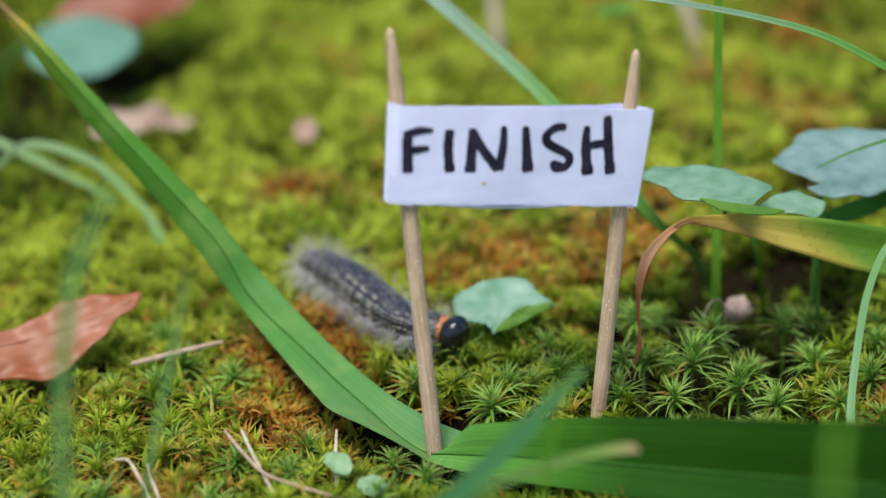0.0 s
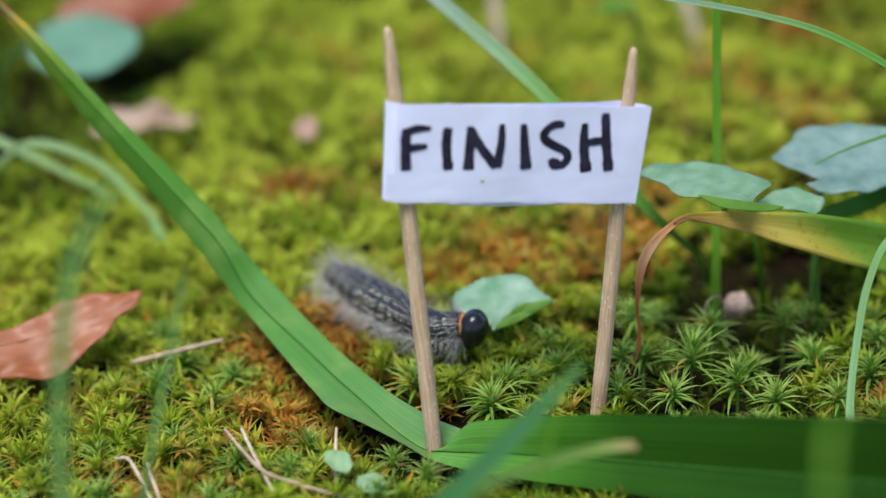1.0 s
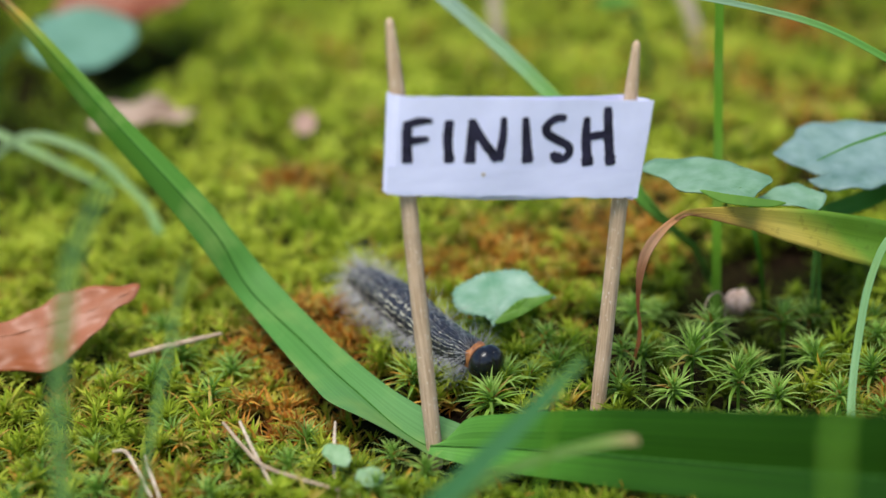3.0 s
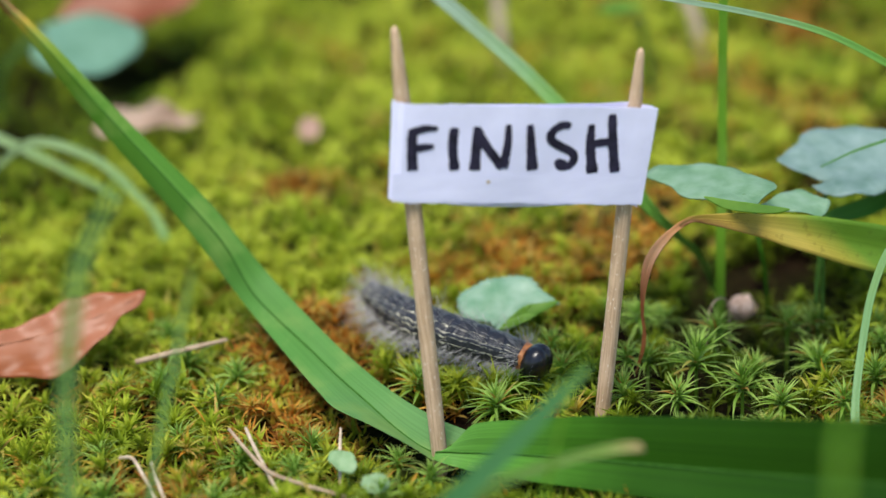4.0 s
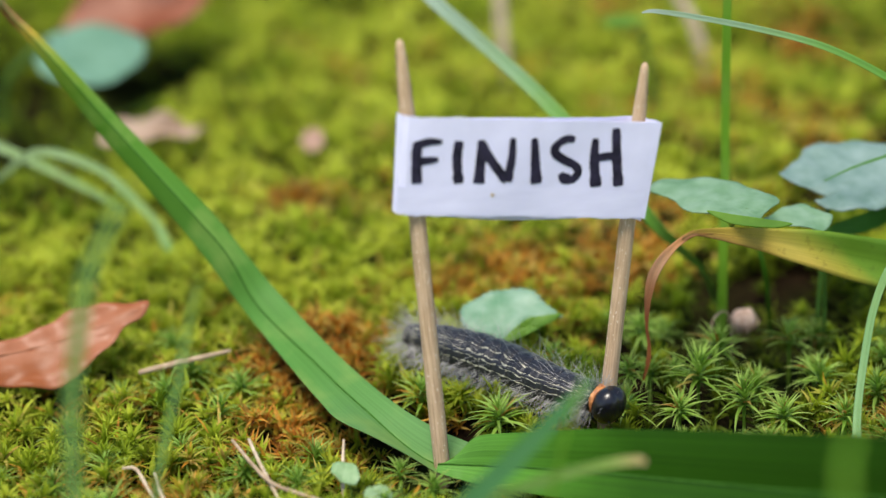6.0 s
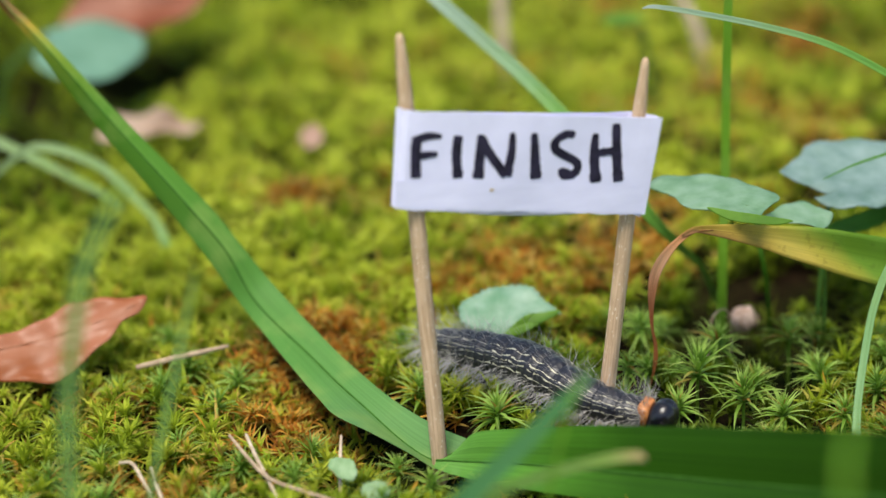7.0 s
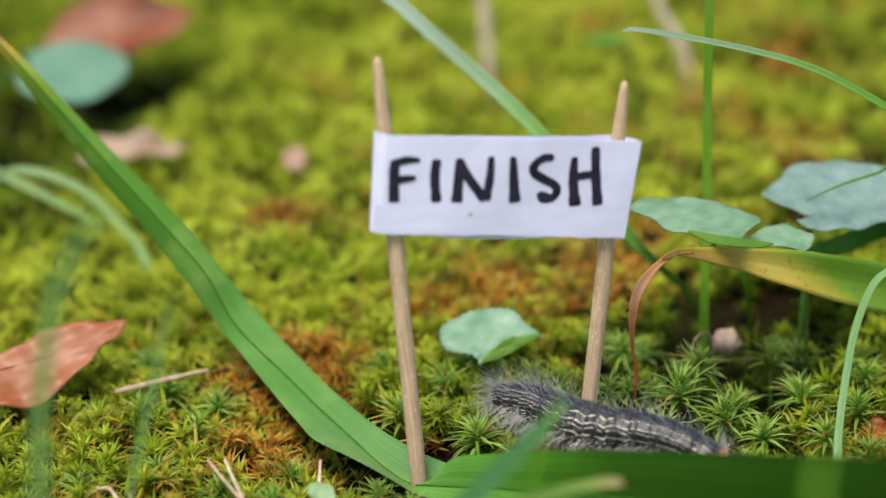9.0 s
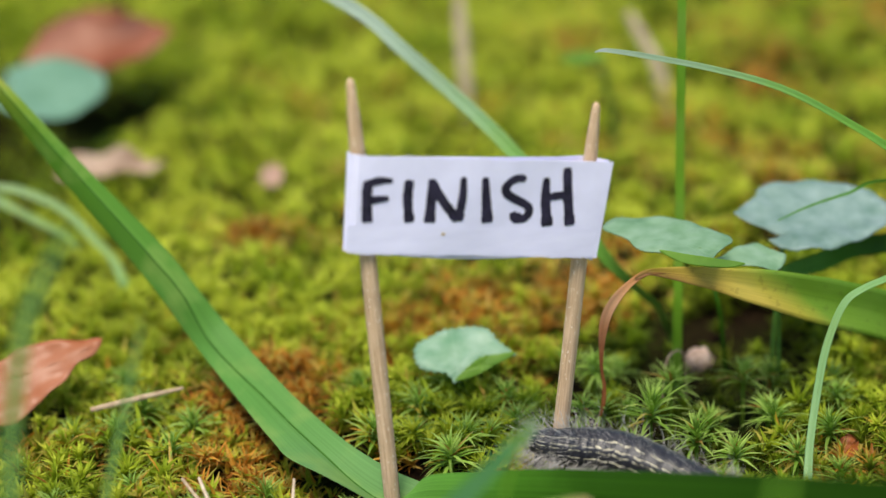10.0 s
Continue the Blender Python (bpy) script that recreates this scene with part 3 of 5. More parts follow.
            # Far leaves' shade is put into tone in the hollows; left and right also darker.
            far.append((px, py, swell(px, py) + rng.uniform(-1.8, 1.2), rng.uniform(3.0, 5.0), rng.randint(11, 15), dryness(px, py) + rng.gauss(0, 0.12), rng.uniform(0.6, 1.25) + 1.0 * clump(px, py) - 0.9 * shaded_hollow - 0.85 * math.exp(-(((px + 86) / 28) ** 2) - ((py - 150) / 45) ** 2) - 0.45 * math.exp(-(((px + 68) / 14) ** 2) - ((py - 92) / 20) ** 2) - 0.22 * min(max((px - 20) / 40, 0), 1)))
            x += 3.4
        y += 3.2
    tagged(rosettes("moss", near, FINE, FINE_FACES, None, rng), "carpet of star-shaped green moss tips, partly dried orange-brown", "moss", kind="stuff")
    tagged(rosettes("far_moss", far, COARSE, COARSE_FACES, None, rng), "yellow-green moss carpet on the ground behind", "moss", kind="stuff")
    leaflets = []
    for k in range(5):
        p = FINE * (1, 0.115, 0.12)
        p[:, 2] += (-0.2 - 0.12 * k) * FINE[:, 0] ** 2 + 0.22 * FINE[:, 0]
        p[:, 1] += (0.06 * k - 0.12) * FINE[:, 0] ** 2
        mesh = bpy.data.meshes.new("leaflet")
        mesh.from_pydata(p.tolist(), [], FINE_FACES)
        mesh.materials.append(SHOOT)
        leaflets.append(mesh)
    shoots = list(SHOOTS)
    while len(shoots) < 62:
        x, y = rng.uniform(-55, 60), rng.uniform(-16, 34)
        if (x > 20 or rng.random() < 0.35) and dryness(x, y) < 0.45 and all((x - a) ** 2 + (y - b) ** 2 > 27 for a, b, *_ in shoots) and capped(x, y, 0.0, 4.5) == 0.0:
            shoots.append((x, y, swell(x, y) + rng.uniform(0.6, 2.2), rng.uniform(3.2, 4.4)))
    for x, y, z, size in shoots:
        d = dryness(x, y)
        shoot = thing("moss_shoot", "bright green star-shaped moss shoot" if d < 0.5 else "green moss shoot beside browned moss", "moss shoot", "moss shoots standing out of the carpet", (x, y, z))
        lean = Matrix.Rotation(rng.uniform(-0.3, 0.1), 3, "X") @ Matrix.Rotation(rng.uniform(-0.25, 0.25), 3, "Y")
        spin = rng.uniform(0, 6.28)
        for i in range(46):
            f = (i + 0.5) / 46
            rise, turn = radians(82 - 88 * f + rng.uniform(-10, 10)), spin + i * 2.39996 + rng.uniform(-0.2, 0.2)
            ahead = Vector((math.cos(turn) * math.cos(rise), math.sin(turn) * math.cos(rise), math.sin(rise)))
            side = Vector((-math.sin(turn), math.cos(turn), 0))
            long = size * (0.45 + 0.6 * min(1, f * 1.8)) * rng.uniform(0.85, 1.12) * MM
            ob = new("leaflet", rng.choice(leaflets))
            ob.parent = shoot
            ob.matrix_basis = Matrix.Translation((0, 0, -f * size * 0.45 * MM)) @ (lean @ Matrix((ahead, side, ahead.cross(side))).transposed()).to_4x4() @ Matrix.Scale(long, 4)
        tube("stem", [(0, 0, swell(x, y) - 4.8 - z, 0.25), (0, 0, -1.5, 0.22), (0, 0, 0.2, 0.15)], SHOOT, shoot, n=6, sides=6)


build_ground()
build_moss()


# ---- the finish line ----
def build_toothpick(foot, tip, seed):
    foot, tip = Vector(foot), Vector(tip)
    length = (tip - foot).length
    rng = random.Random(seed)
    sides = 20
    pick = thing("toothpick", "pointed birch toothpick stuck upright in the moss, holding the banner", "toothpick", "two posts of the finish line")
    pick.matrix_world = Matrix.Translation(foot * MM) @ (tip - foot).to_track_quat("Z", "Y").to_matrix().to_4x4()
    shaft = [(0, 0.5), (4, 0.96), (10, 1.0), (length * 0.35, 0.98), (length * 0.6, 1.0), (length - 13, 0.98), (length - 11, 0.96)]
    point = [(length - 11, 0.98), (length - 8.5, 0.93), (length - 4, 0.72), (length - 1, 0.52), (length - 0.35, 0.42), (length, 0.15)]
    ring = [1 + 0.035 * rng.uniform(-1, 1) for _ in range(sides)]
    for name, profile in (("shaft", shaft), ("point", point)):
        verts, faces = [], []
        for z, r in profile:
            for s in range(sides):
                t = 2 * math.pi * s / sides
                q = r * (ring[s] + 0.008 * math.sin(z * 1.7 + s))
                verts.append((q * math.cos(t), q * math.sin(t), z))
        for k in range(len(profile) - 1):
            for s in range(sides):
                t = (s + 1) % sides
                faces.append((k * sides + s, k * sides + t, (k + 1) * sides + t, (k + 1) * sides + s))
        faces.append(tuple(reversed(range(sides))))
        faces.append(tuple((len(profile) - 1) * sides + s for s in range(sides)))
        mesh_object(name, verts, faces, WOOD, pick)
    return pick


STICK_L = ((0.3, -0.2, -8.0), (-2.6, 2.35, 51.6))
STICK_R = ((20.2, 6.6, -7.0), (26.2, 7.6, 45.7))
build_toothpick(*STICK_L, 3)
build_toothpick(*STICK_R, 4)

# corners of the banner's front sheet
TOP_L, TOP_R, LOW_L, LOW_R = (Vector(p) for p in ((-3.5, 0.3, 43.0), (28.05, 6.0, 38.6), (-4.6, -0.75, 31.1), (25.9, 5.8, 26.4)))
OUT = Vector((0.16, -0.985, 0.0))


def on_sheet(u, v, proud=0.0):
    p = TOP_L.lerp(TOP_R, u).lerp(LOW_L.lerp(LOW_R, u), v)
    ripple = 0.12 * math.sin(5 * u + 1.5 * v) + 0.06 * math.sin(13 * u + 4 * v)
    return p + OUT * (ripple + proud)


def build_banner():
    banner = thing("paper_banner", "white paper banner taped round two toothpicks, lettered FINISH in black marker", "banner", at=(12, 3, 34))
    inverse = Matrix.Translation(-banner.location)
    nu, nv = 40, 10
    # front sheet with its turned left edge
    verts, faces = [], []
    for layer in (0.0, -0.12):
        for j in range(nv + 1):
            v = j / nv
            for i in range(nu + 1):
                u = i / nu
                bend = max(0.0, 1 - u / 0.05)
                rough = 0.1 * math.sin(u * 21) * math.sin(u * 47) * (1 if v in (0.0, 1.0) else 0)
                verts.append(on_sheet(u + 0.012 * bend**2, v, layer - 1.3 * bend**2) + UP * rough)
    w = nu + 1
    half = w * (nv + 1)
    for j in range(nv):
        for i in range(nu):
            a = j * w + i
            faces.append((a, a + 1, a + w + 1, a + w))
            faces.append((half + a, half + a + w, half + a + w + 1, half + a + 1))
    for i in range(nu):
        faces.append((i + 1, i, half + i, half + i + 1))
        b = nv * w + i
        faces.append((b, b + 1, half + b + 1, half + b))
    for j in range(nv):
        a, b = j * w, j * w + nu
        faces.append((a, a + w, half + a + w, half + a))
        faces.append((b + w, b, half + b, half + b + w))
    front = mesh_object("front_sheet", verts, faces, PAPER, banner, smooth=False)
    # back sheet, meeting the front one past the far stick
    verts, faces = [], []
    for layer in (0.0, -0.12):
        for j in range(nv + 1):
            v = j / nv
            for i in range(nu + 1):
                u = i / nu
                gap = 2.45 * min(1.0, (1 - u) / 0.09 + 0.08) - 1.15 * max(0.0, 1 - u / 0.05) ** 2
                lift = (1 - v) * (0.75 * u - 1.0 + 0.4 * max(0.0, (u - 0.82) / 0.18)) - v * (0.35 + 1.1 * math.sin(math.pi * min(1.0, u * 1.05)))
                verts.append(on_sheet(0.03 + u * 0.955, v, -gap + layer) + UP * lift)
    for j in range(nv):
        for i in range(nu):
            a = j * w + i
            faces.append((a, a + 1, a + w + 1, a + w))
            faces.append((half + a, half + a + w, half + a + w + 1, half + a + 1))
    back = mesh_object("back_sheet", verts, faces, PAPER, banner, smooth=False)
    # clear tape along the lower third
    verts, faces = [], []
    for j in range(3):
        v = (0.7, 0.84, 0.985)[j]
        for i in range(nu + 1):
            u = 0.02 + 0.96 * i / nu
            verts.append(on_sheet(u, v + 0.006 * math.sin(u * 17), 0.03))
    for j in range(2):
        for i in range(nu):
            a = j * w + i
            faces.append((a + w, a + w + 1, a + 1, a))
    tape = mesh_object("tape", verts, faces, TAPE, banner, "strip of clear tape")
    speck = leaf_blade("speck", on_sheet(0.382, 0.775, 0.06), (1, 0, 0), OUT, 0.5, 0.4, STRAW, banner, "small brown speck", "round", 0.0, 0.0, 5, 0.2, 2, 0.0)
    for part_ob in (front, back, tape, speck):
        part_ob.matrix_parent_inverse = inverse
    return banner


def build_letter(banner, sign, strokes):
    """One hand-drawn letter. strokes: rows of u, v on the sheet, and width in mm."""
    wobble = random.Random(len(banner.children))
    verts, faces = [], []
    for number, stroke in enumerate(strokes):
        rows = glide(stroke, 22)
        start = len(verts)
        for i, (u, v, w) in enumerate(rows):
            a, b = rows[max(i - 1, 0)], rows[min(i + 1, 22)]
            du, dv = (b[0] - a[0]) * 31.5, (b[1] - a[1]) * 12.4
            size = math.hypot(du, dv) or 1
            nu, nv = -dv / size, du / size
            w *= 1.16 + 0.09 * wobble.uniform(-1, 1)
            if i in (0, 22):
                w *= 0.7 if i == 0 else 0.95
            elif i in (19, 20, 21):
                w *= 1.12
            for s in (-0.5, 0.5):
                verts.append(on_sheet(u + s * w * nu / 31.5, v + s * w * nv / 12.4, 0.05 + 0.012 * number))
        for i in range(22):
            a = start + 2 * i
            faces.append((a, a + 1, a + 3, a + 2))
    ob = mesh_object("letter", verts, faces, INK, banner, "black marker letter " + sign, smooth=False)
    ob.matrix_parent_inverse = Matrix.Translation(-banner.location)


BANNER = build_banner()
build_letter(BANNER, "F", [[(0.086, 0.246, 1), (0.085, 0.428, 1.05), (0.092, 0.673, 1)], [(0.081, 0.286, 0.9), (0.129, 0.244, 0.85), (0.178, 0.242, 0.45)], [(0.086, 0.451, 0.9), (0.129, 0.433, 0.85), (0.167, 0.42, 0.5)]])
build_letter(BANNER, "I", [[(0.24, 0.228, 0.9), (0.238, 0.422, 1), (0.251, 0.662, 0.95)]])
build_letter(BANNER, "N", [[(0.325, 0.213, 0.8), (0.327, 0.419, 1), (0.327, 0.66, 1.05)], [(0.323, 0.236, 0.9), (0.37, 0.429, 0.95), (0.435, 0.628, 0.9)], [(0.441, 0.184, 0.6), (0.444, 0.391, 0.85), (0.435, 0.633, 0.95)]])
build_letter(BANNER, "I", [[(0.522, 0.181, 0.7), (0.535, 0.411, 1), (0.55, 0.653, 1.1)]])
build_letter(BANNER, "S", [[(0.678, 0.196, 0.8), (0.646, 0.186, 0.9), (0.612, 0.246, 0.9), (0.607, 0.333, 0.95), (0.645, 0.401, 0.95), (0.693, 0.462, 0.9), (0.707, 0.531, 0.9), (0.689, 0.602, 0.95), (0.656, 0.591, 1.1), (0.64, 0.54, 0.6)]])
build_letter(BANNER, "H", [[(0.756, 0.175, 0.7), (0.763, 0.401, 1), (0.784, 0.674, 1.1)], [(0.829, 0.067, 0.9), (0.847, 0.357, 1), (0.871, 0.659, 1)], [(0.758, 0.39, 0.9), (0.804, 0.359, 0.9), (0.848, 0.346, 0.9)]])


# ---- blades of grass ----
def blade(label, path, material, group="", **more):
    """One grass blade: the blade and the rib along its fold."""
    ob = thing("grass_blade", label, "grass blade", group)
    ribbon("leaf_blade", path, material, ob, **more)
    more["fold"], more["thick"], more["n"], more["wave"] = -0.3, 0.1, 40, 0.0
    lifted = [(Vector(row[:3]) + (EYE - Vector(row[:3])).normalized() * 0.05, row[3]) for row in path]
    ribbon("midrib", [(*p, max(0.06, 0.09 * w)) for p, w in lifted], material, ob, **more)
    return ob


# the broad blade that lies over the moss, bent where the stick pins it
broad = thing("grass_blade", "broad green grass blade with a browned tip, bent under a toothpick", "grass blade", at=(0, 0, 0))
UPPER_NEAR = [(-58.6, 51.8, 43.3), (-56.4, 50.2, 41.0), (-54.2, 48.3, 39.1), (-50.7, 45.9, 34.9), (-44.7, 42.5, 27.3), (-35.4, 35.8, 17.7), (-30.4, 31.5, 12.6), (-25.1, 27.7, 5.8), (-18.4, 17.0, 2.0), (-15.1, 11.5, 0.5), (-12.8, 5.9, 0.9), (-8.4, 2.1, 0.3), (-3.8, -0.7, -1.2), (-0.8, -1.8, -2.9), (0.3, -1.9, -3.3)]
UPPER_MID = [(-57.8, 51.3, 43.7), (-55.7, 49.5, 41.7), (-53.0, 47.3, 39.5), (-48.9, 44.6, 35.5), (-42.2, 40.9, 28.2), (-32.1, 33.6, 18.6), (-27.2, 30.3, 13.3), (-23.5, 27.6, 6.9), (-16.2, 19.7, 2.5), (-12.5, 14.7, 0.8), (-8.8, 9.5, -0.4), (-5.3, 5.6, -2.2), (-2.6, 2.5, -3.0), (-0.9, 1.2, -3.4), (-0.4, 0.8, -3.4)]
UPPER_FAR = [(-57.3, 51.6, 44.0), (-55.1, 49.9, 42.0), (-52.1, 47.9, 39.6), (-47.7, 45.3, 35.4), (-40.5, 41.8, 28.0), (-29.6, 34.9, 18.2), (-24.9, 31.6, 12.9), (-21.0, 29.0, 8.5), (-14.1, 21.2, 3.8), (-9.8, 16.3, 1.5), (-5.9, 11.1, 0.4), (-2.8, 7.3, -0.1), (0.5, 4.1, -0.6), (3.0, 2.6, -1.1), (4.3, 2.1, -1.5)]
LOWER_NEAR = [(-0.7, -1.9, -2.8), (0.8, -2.9, -3.0), (2.5, -3.7, -3.2), (4.9, -5.1, -3.2), (9.5, -8.3, -2.6), (16.7, -12.5, -1.8), (24.1, -17.9, -0.4), (34.7, -26.2, 2.1), (46.9, -39.7, 7.3), (58.2, -56.8, 14.3)]
LOWER_MID = [(-0.4, -1.1, -2.2), (1.2, -1.6, -2.0), (3.3, -2.2, -1.9), (5.7, -3.3, -1.5), (11.1, -6.2, -0.5), (17.6, -10.1, 0.8), (25.1, -15.3, 2.5), (35.1, -23.3, 5.3), (47.4, -36.6, 10.8), (58.8, -53.6, 18.2)]
LOWER_FAR = [(1.5, -0.7, -2.0), (2.9, -0.9, -0.1), (4.3, -1.3, 1.4), (6.5, -2.3, 2.3), (11.2, -5.1, 3.8), (17.7, -8.9, 5.9), (25.2, -13.9, 8.1), (35.2, -21.8, 11.5), (47.4, -34.9, 17.4), (58.8, -52.0, 25.0)]
sheet("upper_half", UPPER_NEAR, UPPER_MID, UPPER_FAR, GREEN_LONG, broad, "green half rising from the bend to a brown tip", n=120, wave=0.04)
sheet("lower_half", LOWER_NEAR, LOWER_MID, LOWER_FAR, GREEN_LOW, broad, "half running low over the moss, shade painted along its green", n=120, wave=0.06)
tube("midrib", [(x, y - 0.12, z + 0.05, 0.05 + 0.0065 * k) for k, (x, y, z) in enumerate(UPPER_MID)], RIB, broad, "dark midrib", n=110, sides=8)
tube("midrib", [(x, y - 0.12, z + 0.05, 0.12) for x, y, z in LOWER_MID], RIB, broad, "dark midrib", n=80, sides=8)

NEAR = "blurred blades close to the lens"
blade("narrow bluish-green grass blade leaning over the broad blade", [(15.9, -44, 30.4, 0.25), (14.6, -44.5, 29.2, 0.9), (12.8, -45, 27.7, 1.5), (8.1, -46, 23.2, 2.0), (3.1, -47, 18.8, 2.2), (-1.7, -48, 14.1, 2.3), (-12, -52, 0, 2.5), (-15, -53, -5, 2.4)], GREEN_BLUE, NEAR)
blade("grass blade with a dried tan tip over the broad blade", [(21.4, -41, 18.7, 0.4), (20.6, -41, 19.2, 0.9), (17.8, -41, 19.0, 1.0), (13.7, -42, 18.7, 1.0), (9.0, -43, 17.8, 1.1), (4.2, -45, 16.6, 1.2), (-8, -49, 8, 1.8), (-16, -52, -5, 1.8)], DRYING, NEAR)
blade("upright green grass blade close to the lens", [(-25.7, -62.0, 60.4, 0.30), (-27.4, -62.0, 57.8, 0.70), (-28.9, -62.0, 55.2, 1.00), (-30.2, -62.0, 52.5, 1.20), (-31.1, -62.0, 49.8, 1.30), (-32.3, -62.0, 44.3, 1.30), (-33.3, -62.0, 38.6, 1.30), (-33.8, -62.0, 32.8, 1.30), (-34.0, -62.0, 28.0, 1.30), (-34.8, -63.0, -5.0, 1.30)], GREEN_MID, NEAR)
blade("thin green grass blade standing in the moss", [(-23.5, -38.0, 40.6, 0.15), (-24.0, -38.0, 38.5, 0.40), (-25.0, -38.0, 34.8, 0.55), (-26.3, -38.0, 29.8, 0.65), (-27.8, -38.0, 24.6, 0.70), (-29.2, -38.0, 19.4, 0.70), (-30.4, -38.0, 14.1, 0.70), (-34.7, -39.0, -5.0, 0.70)], GREEN_MID, NEAR)
blade("faint thin green grass blade beside a bluish one", [(15.5, -50.0, 37.5, 0.10), (15.0, -50.0, 35.6, 0.20), (13.6, -50.0, 31.1, 0.32), (12.3, -50.0, 26.2, 0.40), (11.3, -50.0, 21.8, 0.45), (10.5, -50.0, 18.6, 0.45), (4.6, -51.0, -5.0, 0.45)], GREEN_FRESH, NEAR)
blade("upright yellow-green grass blade close to the lens", [(31.0, -99.8, 54.6, 0.2), (30.8, -100, 53.4, 0.5), (30.2, -101, 51.1, 0.75), (30.0, -102, 47.0, 0.85), (29, -104, 20, 0.95), (28.5, -105, -5, 1.0)], GREEN_FRESH, NEAR)

BACK = "grass blades behind the banner"
blade("long arching green grass blade with a pale sheen in its colour", [(-20, 74, 47, 1.4), (-12.0, 68.0, 45.5, 1.9), (-2.4, 62.0, 41.4, 1.95), (3.0, 58.0, 37.4, 2.0), (9.7, 54.0, 32.0, 2.0), (15.6, 49.0, 27.4, 2.0), (21.3, 44.0, 22.0, 2.1), (27.1, 40.0, 16.0, 2.1), (30.6, 39.0, 11.4, 1.6), (34.0, 41.0, 7.0, 1.2), (38.0, 46.0, 1.0, 0.9), (40.5, 50.0, -6, 0.6)], GREEN_SHEEN, BACK, turn=12)
blade("straight upright green grass stem", [(40.1, 39.5, 62, 1.1), (40.1, 39.0, 43.6, 1.15), (40.0, 39.0, 29.5, 1.2), (39.9, 38.0, 18.0, 1.25), (39.5, 36.0, 6.9, 1.3), (39.3, 35.5, -5, 1.3)], GREEN_FRESH, BACK)
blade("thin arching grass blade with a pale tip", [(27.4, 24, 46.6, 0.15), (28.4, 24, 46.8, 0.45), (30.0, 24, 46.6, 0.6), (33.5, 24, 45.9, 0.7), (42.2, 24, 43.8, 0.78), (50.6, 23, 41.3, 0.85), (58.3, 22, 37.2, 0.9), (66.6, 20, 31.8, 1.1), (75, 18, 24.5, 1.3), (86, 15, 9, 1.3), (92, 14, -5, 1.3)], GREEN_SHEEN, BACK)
withered = blade("yellowing grass blade curling down to a dry brown tip", [(31.6, 15.85, 19.1, 0.3), (33.0, 15.9, 19.8, 0.7), (34.5, 16.2, 19.75, 1.1), (38.5, 16.8, 18.9, 2.2), (42.2, 17.6, 17.8, 3.0), (45.9, 18.6, 16.5, 4.2), (49.8, 20.0, 15.0, 5.1), (54.6, 22.0, 12.8, 5.9), (59.3, 24.0, 10.7, 6.3), (68.4, 27.0, 6.4, 6.4), (78.5, 30.0, -2.0, 5.5)], YELLOWING, BACK, fold=0.25, wave=0.1)
# the dry tip swings when the caterpillar brushes it; its hinge is where the blade begins
HINGE = Vector((33.1, 16.0, 19.8))
DRY_TIP = ribbon("dry_tip", [(x - HINGE.x, y - HINGE.y, z - HINGE.z, w) for x, y, z, w in [(25.8, 15.2, -1.1, 0.12), (26.3, 15.3, 0.6, 0.35), (26.8, 15.5, 2.4, 0.6), (27.0, 15.7, 4.6, 0.45), (26.8, 15.8, 7.0, 0.4), (26.9, 15.9, 9.7, 0.65), (27.2, 16.0, 12.0, 1.05), (27.8, 16.0, 14.3, 1.35), (29.1, 16.0, 16.5, 1.25), (31.0, 16.0, 18.5, 0.95), (33.2, 16.1, 19.75, 0.75), (35.5, 16.5, 19.5, 0.5)]], DRY_BROWN, withered, "dry brown curled tip", fold=0.35, n=60, thick=0.14, wave=0.1, facing=(-0.1, -0.86, 0.5), twist=-30, turn=15)
DRY_TIP.location = HINGE * MM
blade("pale green curved grass blade rooted in the moss", [(64, 12, 20.0, 0.9), (59.3, 10, 19.1, 0.9), (56.7, 9, 17.4, 1.0), (54.4, 7, 12.7, 1.05), (52.8, 4, 7.3, 1.05), (51.4, 0, 2.4, 1.05), (50.8, -3, -0.7, 1.2), (50.6, -4.5, -5, 1.0)], GREEN_MILKY, BACK, turn=25)
blade("pale drooping grass blade", [(-78, 86, 14.5, 1.2), (-70.9, 84, 12.5, 1.3), (-65.6, 82, 10.6, 1.4), (-60.3, 80, 8.6, 1.3), (-55.1, 78, 6.3, 1.1), (-49.9, 76, 3.9, 0.9), (-47.4, 75, 1.9, 0.5)], GREEN_PALE, BACK)
blade("pale arching grass blade with a whitish back", [(-66, 75, 8, 0.9), (-60.5, 73, 12.7, 1.1), (-56.9, 72, 13.4, 1.25), (-53.1, 71, 12.6, 1.3), (-48.5, 70, 10.4, 1.3), (-44.5, 68, 6.9, 1.3), (-41.3, 66, 3.9, 1.2), (-39.7, 64, 1.2, 1.5), (-38.9, 63, -0.6, 0.9)], GREEN_PALE, BACK)
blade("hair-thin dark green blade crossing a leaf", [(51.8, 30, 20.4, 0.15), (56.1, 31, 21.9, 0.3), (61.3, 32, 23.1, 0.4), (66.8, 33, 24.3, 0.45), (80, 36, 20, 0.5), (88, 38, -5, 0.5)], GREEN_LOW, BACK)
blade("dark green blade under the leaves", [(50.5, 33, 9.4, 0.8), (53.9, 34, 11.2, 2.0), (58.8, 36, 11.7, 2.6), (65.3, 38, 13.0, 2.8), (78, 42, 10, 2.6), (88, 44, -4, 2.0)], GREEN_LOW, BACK)
